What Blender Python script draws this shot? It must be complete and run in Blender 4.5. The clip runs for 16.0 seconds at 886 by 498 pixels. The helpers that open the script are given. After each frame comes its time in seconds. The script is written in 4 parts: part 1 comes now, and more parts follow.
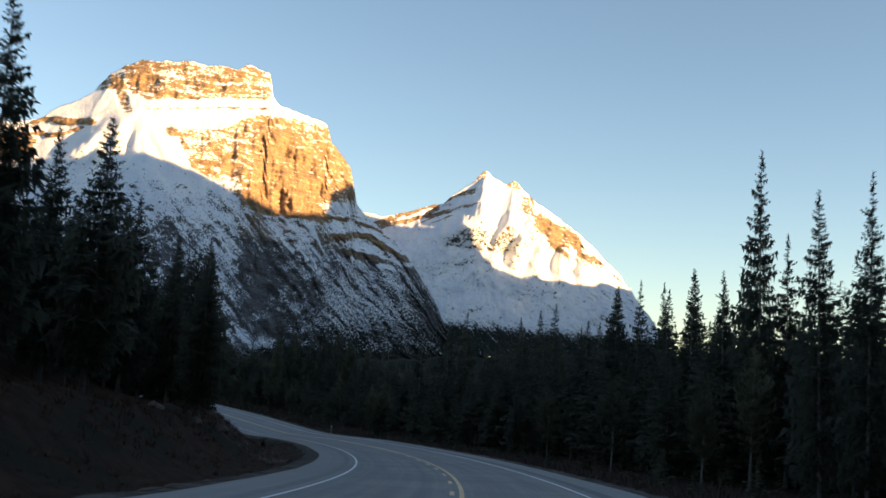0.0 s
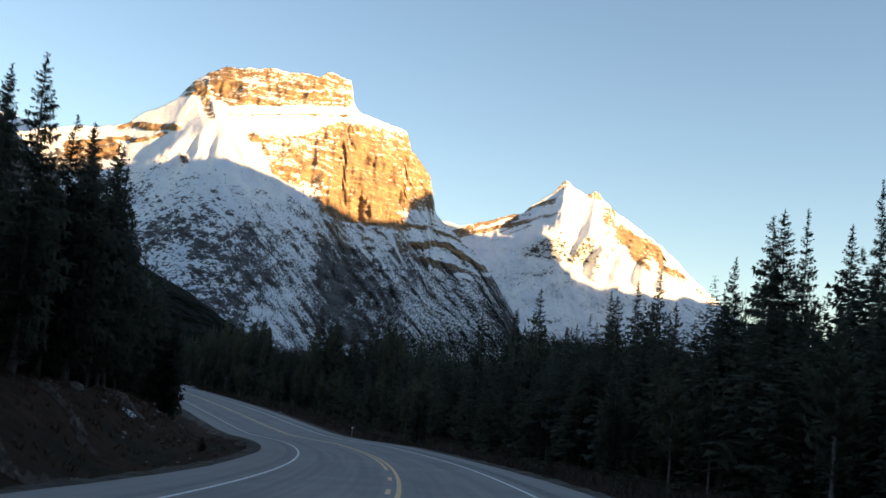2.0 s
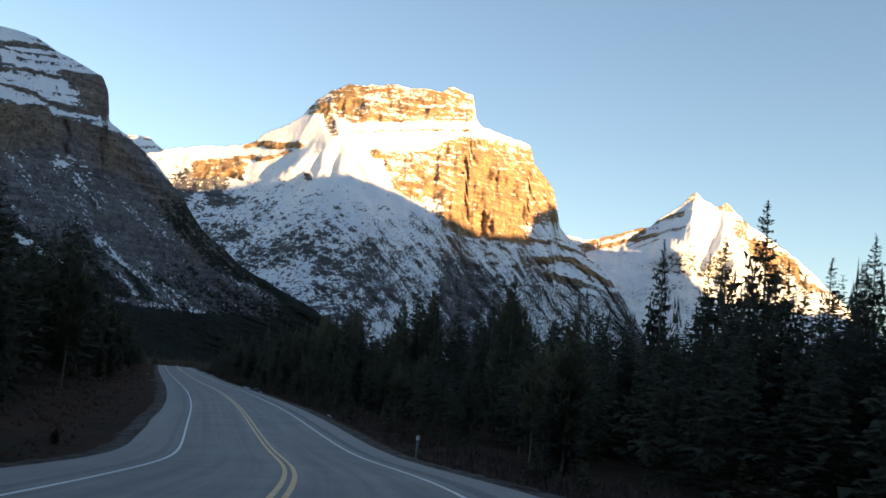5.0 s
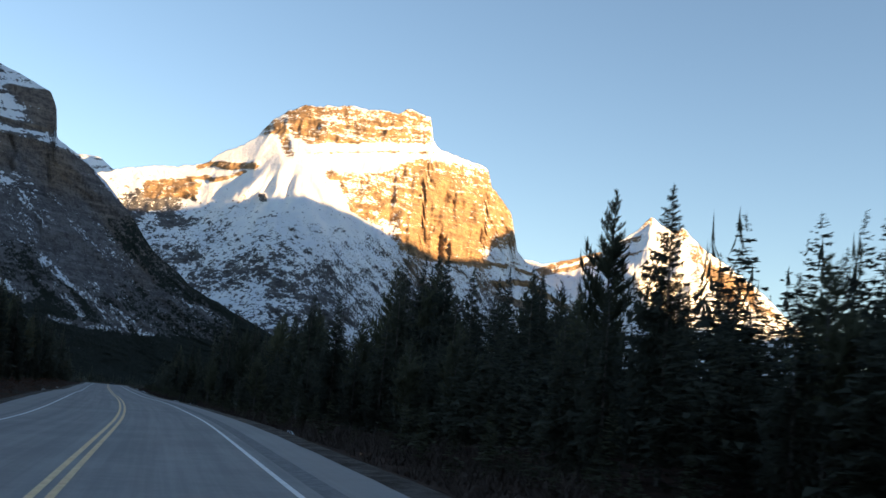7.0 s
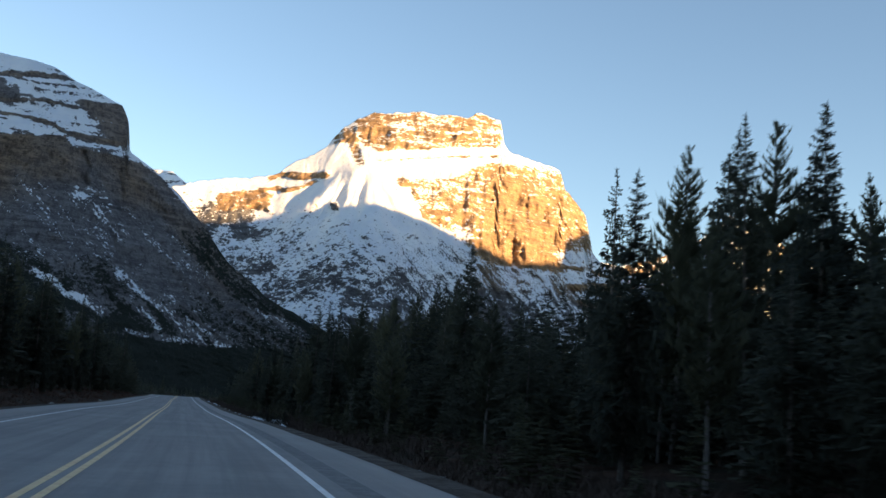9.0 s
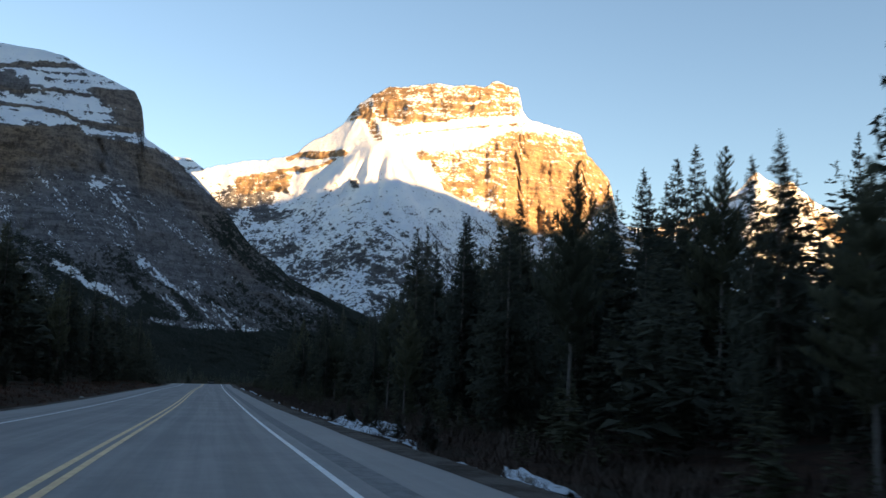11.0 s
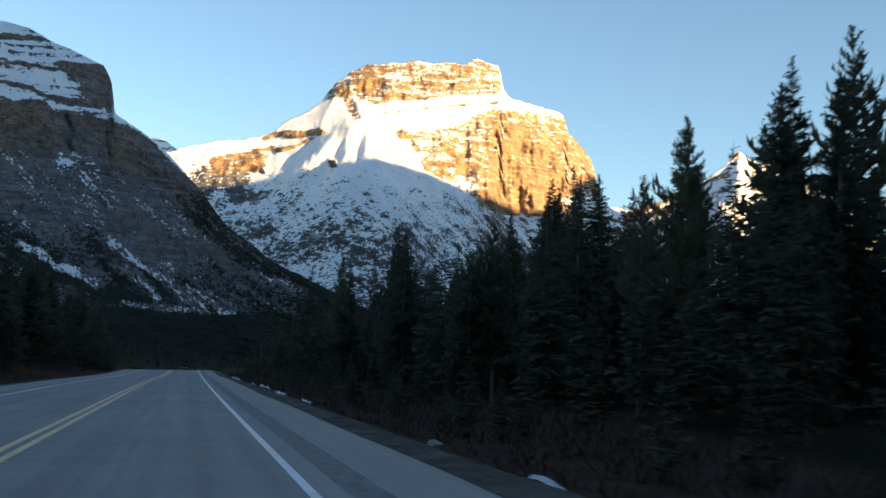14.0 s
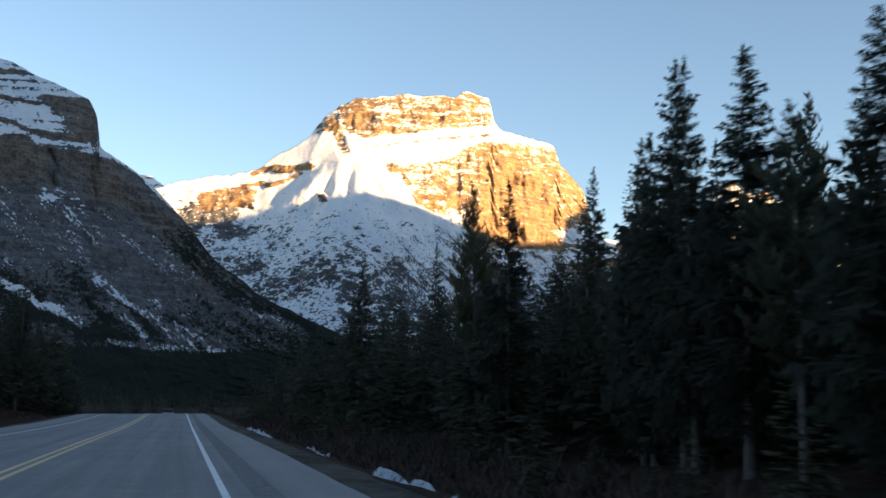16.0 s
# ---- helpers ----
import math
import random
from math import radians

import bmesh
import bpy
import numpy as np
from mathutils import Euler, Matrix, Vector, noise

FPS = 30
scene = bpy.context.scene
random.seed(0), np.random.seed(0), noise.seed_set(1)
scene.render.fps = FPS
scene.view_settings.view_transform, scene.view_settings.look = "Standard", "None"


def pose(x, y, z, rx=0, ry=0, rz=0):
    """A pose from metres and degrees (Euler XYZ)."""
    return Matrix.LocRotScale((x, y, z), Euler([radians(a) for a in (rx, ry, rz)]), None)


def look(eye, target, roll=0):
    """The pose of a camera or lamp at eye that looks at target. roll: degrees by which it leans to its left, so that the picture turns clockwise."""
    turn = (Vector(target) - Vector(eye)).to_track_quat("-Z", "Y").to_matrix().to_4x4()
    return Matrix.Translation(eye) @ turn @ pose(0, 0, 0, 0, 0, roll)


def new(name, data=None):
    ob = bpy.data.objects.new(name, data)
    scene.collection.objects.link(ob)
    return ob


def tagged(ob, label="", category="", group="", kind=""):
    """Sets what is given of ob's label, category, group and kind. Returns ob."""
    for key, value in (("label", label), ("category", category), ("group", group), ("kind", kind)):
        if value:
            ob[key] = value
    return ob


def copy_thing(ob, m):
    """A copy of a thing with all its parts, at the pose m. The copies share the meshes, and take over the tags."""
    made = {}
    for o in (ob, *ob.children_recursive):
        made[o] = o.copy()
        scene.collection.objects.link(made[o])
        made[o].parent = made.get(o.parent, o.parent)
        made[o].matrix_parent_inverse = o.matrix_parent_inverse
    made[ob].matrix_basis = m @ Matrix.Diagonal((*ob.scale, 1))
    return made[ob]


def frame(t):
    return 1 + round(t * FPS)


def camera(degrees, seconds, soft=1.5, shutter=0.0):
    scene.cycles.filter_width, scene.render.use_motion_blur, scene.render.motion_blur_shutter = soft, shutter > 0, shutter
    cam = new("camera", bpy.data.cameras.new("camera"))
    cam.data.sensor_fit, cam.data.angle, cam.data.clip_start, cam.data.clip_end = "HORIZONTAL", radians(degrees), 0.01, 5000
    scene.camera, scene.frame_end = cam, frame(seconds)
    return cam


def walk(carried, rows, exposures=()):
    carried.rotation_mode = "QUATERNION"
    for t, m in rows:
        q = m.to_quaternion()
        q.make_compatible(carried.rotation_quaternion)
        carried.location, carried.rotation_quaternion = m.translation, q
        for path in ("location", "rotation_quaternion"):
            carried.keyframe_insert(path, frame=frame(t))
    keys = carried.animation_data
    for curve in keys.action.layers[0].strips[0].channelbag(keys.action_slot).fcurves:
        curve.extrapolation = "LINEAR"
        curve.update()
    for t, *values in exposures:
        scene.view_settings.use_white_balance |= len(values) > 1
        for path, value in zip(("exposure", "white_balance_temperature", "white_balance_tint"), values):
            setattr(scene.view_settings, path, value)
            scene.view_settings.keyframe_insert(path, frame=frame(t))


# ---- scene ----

# The car's way: a long left-hand bend that runs out into a straight along +y.
STEP = 0.02
clock = np.arange(-5.0, 26.0, STEP)


def eased(values, seconds):
    k = int(seconds / STEP)
    first, last = values[1] - values[0], values[-1] - values[-2]
    wide = np.concatenate([values[0] + first * np.arange(-k, 0), values, values[-1] + last * np.arange(1, k + 1)])
    return np.convolve(wide, np.ones(k) / k, "same")[k:-k]


turning = np.interp(clock, [-2.0, 0.0, 1.0, 2.0, 3.0, 4.0, 5.0, 5.5, 6.0, 6.5, 7.0, 7.5, 8.0, 9.0, 10.0, 12.0, 14.0, 16.0, 20.0, 26.0], [-3.84, -3.76, -3.69, -3.66, -3.35, -3.4, -3.95, -4.56, -5.59, -6.35, -4.75, -0.86, 0.63, -1.79, -1.01, 0.25, -0.25, 0.28, -0.23, 0.01])
heading = np.cumsum(eased(turning, 0.5)) * STEP
heading += 0.16 - np.interp(11.0, clock, heading)
speed = eased(np.clip(19.7 + (clock - 5.4) / 1.8 * 4.3, 19.7, 24.0), 0.6)
way_x = np.cumsum(speed * np.sin(np.radians(heading)) * STEP)
way_y = np.cumsum(speed * np.cos(np.radians(heading)) * STEP)
way_x -= np.interp(11.0, clock, way_x)
way_y -= np.interp(11.0, clock, way_y)
grade = eased(np.interp(clock, [-2.0, 0.0, 2.0, 4.0, 5.0, 5.5, 6.0, 6.5, 7.0, 7.5, 8.0, 9.0, 10.0, 12.0, 14.0, 16.0, 18.0, 20.0, 26.0], [-0.0694, -0.0691, -0.0651, -0.0565, -0.0552, -0.051, -0.0499, -0.06, -0.0524, -0.0025, 0.0003, -0.003, -0.0005, -0.0092, -0.0013, 0.0005, -0.004, 0.0084, 0.0011]), 0.5)
way_z = np.cumsum(grade * speed) * STEP
way_z -= np.interp(11.0, clock, way_z)
way_z -= np.clip(way_y - 215.0, 0, None) ** 2 / 2400.0
bank = eased(np.interp(clock, [-2.0, 0.0, 2.0, 4.0, 6.0, 7.0, 8.0, 9.0, 10.0, 12.0, 16.0, 26.0], [0.016, 0.021, 0.029, 0.038, 0.041, 0.041, 0.05, 0.054, 0.025, 0.007, 0.014, 0.007]), 0.5)
EYE = 1.25

# Seconds, turn to the left, tilt upwards and lean to the left in degrees.
PATH = [
    (0.0, -25.86, 6.41, 4.07),
    (0.5, -24.98, 5.85, 4.40),
    (1.0, -24.44, 6.00, 4.52),
    (1.5, -23.25, 6.27, 5.13),
    (2.0, -21.53, 6.66, 5.49),
    (2.5, -20.11, 5.96, 5.66),
    (3.0, -18.77, 5.72, 5.68),
    (3.5, -17.33, 6.36, 5.81),
    (4.0, -16.84, 4.97, 5.83),
    (4.5, -15.07, 5.71, 5.66),
    (5.0, -14.75, 6.99, 5.74),
    (5.2, -13.98, 7.44, 5.89),
    (5.6, -14.33, 7.54, 5.81),
    (6.0, -15.06, 7.82, 5.79),
    (6.4, -15.95, 8.18, 5.77),
    (6.8, -16.76, 8.49, 5.76),
    (7.0, -17.04, 8.59, 5.73),
    (7.3, -17.26, 8.63, 5.67),
    (7.5, -17.50, 9.28, 5.72),
    (8.0, -15.15, 9.33, 5.65),
    (8.5, -13.04, 9.19, 5.57),
    (8.7, -13.04, 8.73, 4.97),
    (9.1, -13.16, 8.61, 4.67),
    (9.5, -12.85, 8.24, 3.81),
    (9.9, -12.53, 7.82, 2.82),
    (10.3, -12.23, 7.46, 1.96),
    (10.8, -11.97, 7.30, 1.59),
    (11.0, -12.11, 7.22, 1.86),
    (11.5, -11.62, 6.23, 1.97),
    (12.0, -11.78, 5.58, 1.62),
    (12.5, -12.48, 6.60, 1.02),
    (13.0, -13.17, 6.44, 0.74),
    (13.5, -13.43, 6.24, 1.10),
    (14.0, -13.45, 6.38, 1.42),
    (14.5, -13.40, 7.03, 1.47),
    (15.0, -14.33, 7.83, 0.70),
    (15.5, -14.77, 8.16, -0.05),
    (16.0, -14.03, 8.32, 0.63),
]


def station(t):
    return [float(np.interp(t, clock, a)) for a in (way_x, way_y, way_z)]


def shot(t, yaw, pitch, lean):
    x, y, z = station(t)
    drift = float(np.interp(t, clock, eased(np.interp(clock, [0.0, 1.5, 3.5, 5.0, 7.3, 8.0, 8.5, 11.0, 12.5, 14.5, 16.0], [-0.8, -0.89, -0.33, -0.28, -0.63, 0.04, -0.01, -0.11, -0.17, 0.5, 0.93]), 0.6)))
    h = radians(float(np.interp(t, clock, heading)))
    x, y, z = x + math.cos(h) * drift, y - math.sin(h) * drift, z + drift * float(np.interp(t, clock, bank))
    a, b = radians(yaw), radians(pitch)
    eye = Vector((x, y, z + EYE))
    return look(eye, eye + 100 * Vector((-math.sin(a) * math.cos(b), math.cos(a) * math.cos(b), math.sin(b))), lean)


cam = camera(45.27, 16.0, 1.5, 0.25)
walk(cam, [(t, shot(t, yaw, pitch, lean)) for t, yaw, pitch, lean in PATH],
     [(0.0, 1.80, 6660, 10), (0.5, 1.89, 6660, 10), (1.0, 1.91, 6660, 10), (5.2, 1.93, 6660, 10), (7.3, 1.87, 6350, 10), (8.7, 1.89, 6380, 10), (10.8, 1.93, 6480, 10), (12.8, 1.91, 6480, 10), (13.5, 1.86, 6000, 3), (14.0, 1.87, 6050, 4), (14.7, 1.91, 6420, 9), (16.0, 1.93, 6450, 10)])

# ---- light ----
SUN_AZ, SUN_EL = 135.0, 9.0
world = bpy.data.worlds.new("sky")
scene.world = world
world.use_nodes = True
nodes, links = world.node_tree.nodes, world.node_tree.links
sky = nodes.new("ShaderNodeTexSky")
sky.sky_type, sky.sun_disc = "NISHITA", False
sky.sun_elevation, sky.sun_rotation = radians(SUN_EL), radians(SUN_AZ)
sky.altitude, sky.air_density, sky.dust_density, sky.ozone_density = 1500, 1.0, 0.6, 1.0
links.new(sky.outputs[0], nodes["Background"].inputs[0])
nodes["Background"].inputs[1].default_value = 0.072
a, b = radians(SUN_AZ), radians(SUN_EL)
TO_SUN = Vector((math.sin(a) * math.cos(b), math.cos(a) * math.cos(b), math.sin(b)))
lamp = bpy.data.lights.new("sun", "SUN")
lamp.energy, lamp.angle, lamp.color = 5.0, radians(0.5), (1.0, 0.62, 0.28)
sun = new("sun", lamp)
sun.matrix_world = look(TO_SUN * 3000, (0, 0, 0))


# ---- materials ----
class Nodes:
    """Small helper to write node materials."""

    def __init__(self, name):
        self.mat = bpy.data.materials.new(name)
        self.mat.use_nodes = True
        self.tree = self.mat.node_tree
        self.out = self.tree.nodes["Principled BSDF"]

    def add(self, kind, ins=None, **props):
        n = self.tree.nodes.new(kind)
        if "operation" in props:
            n.operation, n.use_clamp = props["operation"], props["use_clamp"]
        if "data_type" in props:
            n.data_type = props["data_type"]
        if "attribute_name" in props:
            n.attribute_name = props["attribute_name"]
        if "interpolation_type" in props:
            n.interpolation_type = props["interpolation_type"]
        for key, value in (ins or {}).items():
            self.put(n.inputs[key], value)
        return n

    def put(self, socket, value):
        if isinstance(value, bpy.types.NodeSocket):
            self.tree.links.new(value, socket)
        elif isinstance(value, tuple) and len(value) == 3 and socket.type == "RGBA":
            socket.default_value = (*value, 1)
        else:
            socket.default_value = value

    def math(self, op, a, b=0.0, c=0.0, clamp=False):
        n = self.add("ShaderNodeMath", {0: a, 1: b, 2: c}, operation=op, use_clamp=clamp)
        return n.outputs[0]

    def mix(self, f, a, b):
        n = self.add("ShaderNodeMix", data_type="RGBA")
        self.put(n.inputs[0], f)
        self.put(n.inputs[6], a)
        self.put(n.inputs[7], b)
        return n.outputs[2]

    def coords(self, scale=(1, 1, 1), rot=(0, 0, 0)):
        c = self.add("ShaderNodeTexCoord").outputs["Object"]
        if any(rot):
            c = self.add("ShaderNodeMapping", {0: c, 2: tuple(radians(r) for r in rot)}).outputs[0]
        return self.add("ShaderNodeMapping", {0: c, 3: scale}).outputs[0]

    def noise(self, vec, scale, detail=4.0, rough=0.55):
        return self.add("ShaderNodeTexNoise", {"Vector": vec, "Scale": scale, "Detail": detail, "Roughness": rough}).outputs[0]

    def strong(self, vec, detail=6.0, rough=0.7, gain=2.4):
        v = self.noise(vec, 1.0, detail, rough)
        return self.math("ADD", self.math("MULTIPLY", self.math("SUBTRACT", v, 0.5), gain), 0.5)

    def ramp(self, x, lo, hi):
        return self.add("ShaderNodeMapRange", {0: x, 1: lo, 2: hi}, interpolation_type="SMOOTHSTEP").outputs[0]

    def bump(self, height, strength, distance):
        n = self.add("ShaderNodeBump", {"Height": height, "Strength": strength, "Distance": distance})
        self.put(self.out.inputs["Normal"], n.outputs[0])

    def done(self, color, rough=0.9, spec=0.2):
        self.put(self.out.inputs["Base Color"], color)
        self.put(self.out.inputs["Roughness"], rough)
        self.put(self.out.inputs["Specular IOR Level"], spec)
        return self.mat


def plain(name, color, rough=0.8, spec=0.3, vary=0.25, scale=6.0, metal=0.0):
    n = Nodes(name)
    v = n.noise(n.coords(), scale)
    w = n.noise(n.coords(), scale * 9)
    f = n.math("ADD", n.math("MULTIPLY", v, 0.6), n.math("MULTIPLY", w, 0.4))
    dark = tuple(c * (1 - vary) for c in color)
    light = tuple(min(1, c * (1 + vary)) for c in color)
    n.put(n.out.inputs["Metallic"], metal)
    n.bump(w, 0.2, 0.01)
    return n.done(n.mix(n.ramp(f, 0.3, 0.7), dark, light), rough, spec)


def mountain_material(name, rock_a, rock_b, grey_a=(0.066, 0.064, 0.067), grey_b=(0.19, 0.183, 0.184)):
    """Ochre and grey beds of rock, snow that lies wherever the face is not bare, and forest; the shares are laid out with the shape."""
    n = Nodes(name)
    nz = n.add("ShaderNodeSeparateXYZ", {0: n.add("ShaderNodeNewGeometry").outputs["Normal"]}).outputs[2]
    bare, chute, wood, ochre = (n.add("ShaderNodeAttribute", attribute_name=a).outputs["Fac"] for a in ("bare", "chute", "wood", "ochre"))
    patch = n.strong(n.coords((0.012, 0.012, 0.012)), 5, 0.6, 1.8)
    fine = n.strong(n.coords((0.034, 0.034, 0.070)), 9, 0.75)
    speck = n.strong(n.coords((0.095, 0.07, 0.14), (0, 22, 0)), 6, 0.70)
    dots = n.strong(n.coords((0.20, 0.12, 0.16), (0, 38, 0)), 4, 0.72)
    crack = n.strong(n.coords((0.10, 0.10, 0.014)), 6, 0.7)
    streak = n.strong(n.coords((0.060, 0.02, 0.009), (0, 44, 0)), 7, 0.7)
    strata = n.strong(n.coords((0.005, 0.005, 0.10)), 7, 0.75)
    grain = n.strong(n.coords((0.25, 0.25, 0.25)), 5, 0.7)
    tone = n.math("ADD", n.math("ADD", n.math("MULTIPLY", strata, 0.26), n.math("MULTIPLY", crack, 0.20)), n.math("ADD", n.math("MULTIPLY", fine, 0.34), n.math("MULTIPLY", grain, 0.20)))
    dark = n.mix(ochre, grey_a, rock_a)
    rock = n.mix(n.ramp(tone, 0.30, 0.70), dark, n.mix(ochre, grey_b, rock_b))
    black = n.mix(0.62, dark, (0.0, 0.0, 0.0))
    rock = n.mix(n.math("MULTIPLY", n.ramp(crack, 0.60, 0.82), 0.6), rock, black)
    rock = n.mix(n.math("MULTIPLY", n.ramp(speck, 0.60, 0.82), 0.55), rock, black)
    loose = n.math("ADD", n.math("MULTIPLY", fine, 0.50), n.math("MULTIPLY", speck, 0.50))
    run = n.math("ADD", n.math("MULTIPLY", streak, 0.45), n.math("MULTIPLY", dots, 0.55))
    field = n.math("ADD", n.math("MULTIPLY", loose, n.math("SUBTRACT", 1.0, chute)), n.math("MULTIPLY", run, chute))
    field = n.math("ADD", field, n.math("MULTIPLY", n.math("SUBTRACT", nz, 0.62), 0.25))
    field = n.math("ADD", field, n.math("MULTIPLY", n.math("SUBTRACT", strata, 0.5), n.math("MULTIPLY", ochre, 0.24)))
    limit = n.math("ADD", n.math("MULTIPLY", bare, 0.46), 0.22)
    snow = n.ramp(n.math("SUBTRACT", field, limit), -0.006, 0.010)
    snow_color = n.mix(n.ramp(patch, 0.3, 0.7), (0.76, 0.79, 0.84), (0.86, 0.87, 0.88))
    color = n.mix(snow, rock, snow_color)
    cover = n.math("ADD", n.math("MULTIPLY", streak, 0.55), n.math("ADD", n.math("MULTIPLY", speck, 0.8), n.math("MULTIPLY", grain, 0.7)))
    tree = n.ramp(n.math("ADD", wood, n.math("SUBTRACT", cover, 1.025)), 0.42, 0.58)
    color = n.mix(tree, color, n.mix(grain, (0.012, 0.015, 0.012), (0.036, 0.040, 0.032)))
    n.bump(n.math("ADD", n.math("ADD", fine, n.math("MULTIPLY", crack, 0.6)), n.math("MULTIPLY", speck, 0.7)), 0.45, 5.0)
    return n.done(color, 0.9, 0.1)


def asphalt_material():
    """Worn asphalt: grit, patches, and streaks and wheel tracks that run along the road."""
    n = Nodes("asphalt")
    across, along = (n.add("ShaderNodeAttribute", attribute_name=a).outputs["Fac"] for a in ("across", "along"))
    lane = n.add("ShaderNodeCombineXYZ", {0: n.math("MULTIPLY", across, 2.6), 1: n.math("MULTIPLY", along, 0.035)}).outputs[0]
    streak = n.noise(lane, 1.0, 5, 0.65)
    big = n.noise(n.coords(), 0.22, 4)
    mid = n.noise(n.coords(), 3.0, 4)
    grit = n.noise(n.coords(), 90.0, 2)
    track = n.math("ABSOLUTE", n.math("SUBTRACT", n.math("ABSOLUTE", n.math("SUBTRACT", n.math("ABSOLUTE", n.math("ADD", across, 2.0)), 1.9)), 0.85))
    polish = n.ramp(track, 0.55, 0.05)
    f = n.math("ADD", n.math("MULTIPLY", streak, 0.42), n.math("ADD", n.math("MULTIPLY", big, 0.28), n.math("ADD", n.math("MULTIPLY", mid, 0.15), n.math("MULTIPLY", grit, 0.15))))
    f = n.math("SUBTRACT", f, n.math("MULTIPLY", polish, 0.035))
    edge = n.ramp(n.math("ABSOLUTE", n.math("ADD", across, 2.16)), 3.9, 5.4)
    c = n.mix(n.ramp(f, 0.36, 0.64), (0.235, 0.226, 0.222), (0.36, 0.338, 0.328))
    c = n.mix(n.math("MULTIPLY", edge, 0.5), c, (0.37, 0.345, 0.325))
    n.bump(grit, 0.35, 0.006)
    return n.done(c, 0.85, 0.3)


def ground_material():
    n = Nodes("ground")
    big = n.noise(n.coords(), 0.15, 5)
    mid = n.noise(n.coords(), 1.2, 5, 0.65)
    grit = n.noise(n.coords(), 14.0, 4, 0.7)
    c = n.mix(n.ramp(mid, 0.35, 0.65), (0.036, 0.020, 0.014), (0.080, 0.042, 0.028))
    c = n.mix(n.ramp(big, 0.45, 0.7), c, (0.030, 0.030, 0.020))
    c = n.mix(n.ramp(grit, 0.6, 0.8), c, (0.07, 0.06, 0.05))
    n.bump(n.math("ADD", mid, grit), 0.8, 0.12)
    return n.done(c, 0.95, 0.1)


ASPHALT = asphalt_material()
GROUND = ground_material()
def gravel_material():
    n = Nodes("gravel shoulder")
    big = n.noise(n.coords(), 0.9, 4)
    mid = n.noise(n.coords(), 5.0, 5, 0.7)
    grit = n.noise(n.coords(), 40.0, 3, 0.7)
    f = n.math("ADD", n.math("MULTIPLY", big, 0.45), n.math("ADD", n.math("MULTIPLY", mid, 0.35), n.math("MULTIPLY", grit, 0.2)))
    n.bump(n.math("ADD", mid, grit), 0.8, 0.03)
    return n.done(n.mix(n.ramp(f, 0.40, 0.60), (0.045, 0.034, 0.027), (0.15, 0.128, 0.112)), 0.95, 0.15)


GRAVEL = gravel_material()
RUMBLE = plain("milled asphalt", (0.215, 0.212, 0.212), 0.9, 0.2, 0.3, 5.0)
WORN = plain("worn milled asphalt", (0.27, 0.262, 0.258), 0.9, 0.2, 0.3, 5.0)
YELLOW = plain("yellow road paint", (0.93, 0.60, 0.32), 0.6, 0.3, 0.25, 4.0)
WHITE = plain("white road paint", (0.92, 0.91, 0.90), 0.6, 0.3, 0.2, 4.0)


def old_snow():
    n = Nodes("old snow")
    melt = n.noise(n.coords(), 1.6, 7, 0.72)
    grit = n.noise(n.coords(), 9.0, 4, 0.7)
    f = n.math("ADD", n.math("MULTIPLY", melt, 0.7), n.math("MULTIPLY", grit, 0.3))
    n.bump(n.math("ADD", melt, grit), 0.7, 0.15)
    return n.done(n.mix(n.ramp(f, 0.51, 0.57), (0.74, 0.78, 0.84), (0.06, 0.045, 0.035)), 0.8, 0.2)


SNOW = old_snow()
def foliage(name, color, thin=0.45):
    """Needles that scatter some of the light that falls on them through to the other side, each tree a little different."""
    n = Nodes(name)
    tone = n.add("ShaderNodeObjectInfo").outputs["Random"]
    f = n.math("ADD", n.math("MULTIPLY", n.noise(n.coords(), 1.3), 0.6), n.math("MULTIPLY", tone, 0.5))
    dark, light = tuple(c * 0.75 for c in color), tuple(c * 1.25 for c in color)
    c = n.mix(n.ramp(f, 0.25, 0.85), dark, (light[0] * 1.05, light[1], light[2] * 0.92))
    n.done(c, 0.9, 0.05)
    through_ = n.add("ShaderNodeBsdfTranslucent", {"Color": c})
    both = n.add("ShaderNodeMixShader", {0: thin, 1: n.out.outputs[0], 2: through_.outputs[0]})
    n.tree.links.new(both.outputs[0], n.tree.nodes["Material Output"].inputs[0])
    return n.mat


NEEDLES = foliage("spruce needles", (0.096, 0.104, 0.086), 0.5)
PINE = foliage("pine needles", (0.125, 0.130, 0.092), 0.5)
BARK = plain("grey bark", (0.17, 0.15, 0.135), 0.95, 0.1, 0.4, 5.0)
STONE = plain("broken limestone", (0.30, 0.28, 0.25), 0.9, 0.2, 0.3, 3.0)
HEATH = plain("dry reddish heath", (0.120, 0.066, 0.046), 0.95, 0.1, 0.45, 1.5)
TWIGS = plain("bare brown twigs", (0.090, 0.066, 0.053), 0.95, 0.1, 0.4, 3.0)


# ---- mesh helpers ----
def mesh_object(name, verts, faces, material, parent=None, smooth=False, label=""):
    me = bpy.data.meshes.new(name)
    me.from_pydata([tuple(v) for v in verts], [], [tuple(f) for f in faces])
    me.materials.append(material)
    if smooth:
        me.shade_smooth()
    me.update()
    ob = new(name, me)
    ob.parent = parent
    return tagged(ob, label)


def grid_faces(rows, cols):
    i = np.arange(rows * cols).reshape(rows, cols)
    return np.stack([i[:-1, :-1], i[:-1, 1:], i[1:, 1:], i[1:, :-1]], -1).reshape(-1, 4).tolist()


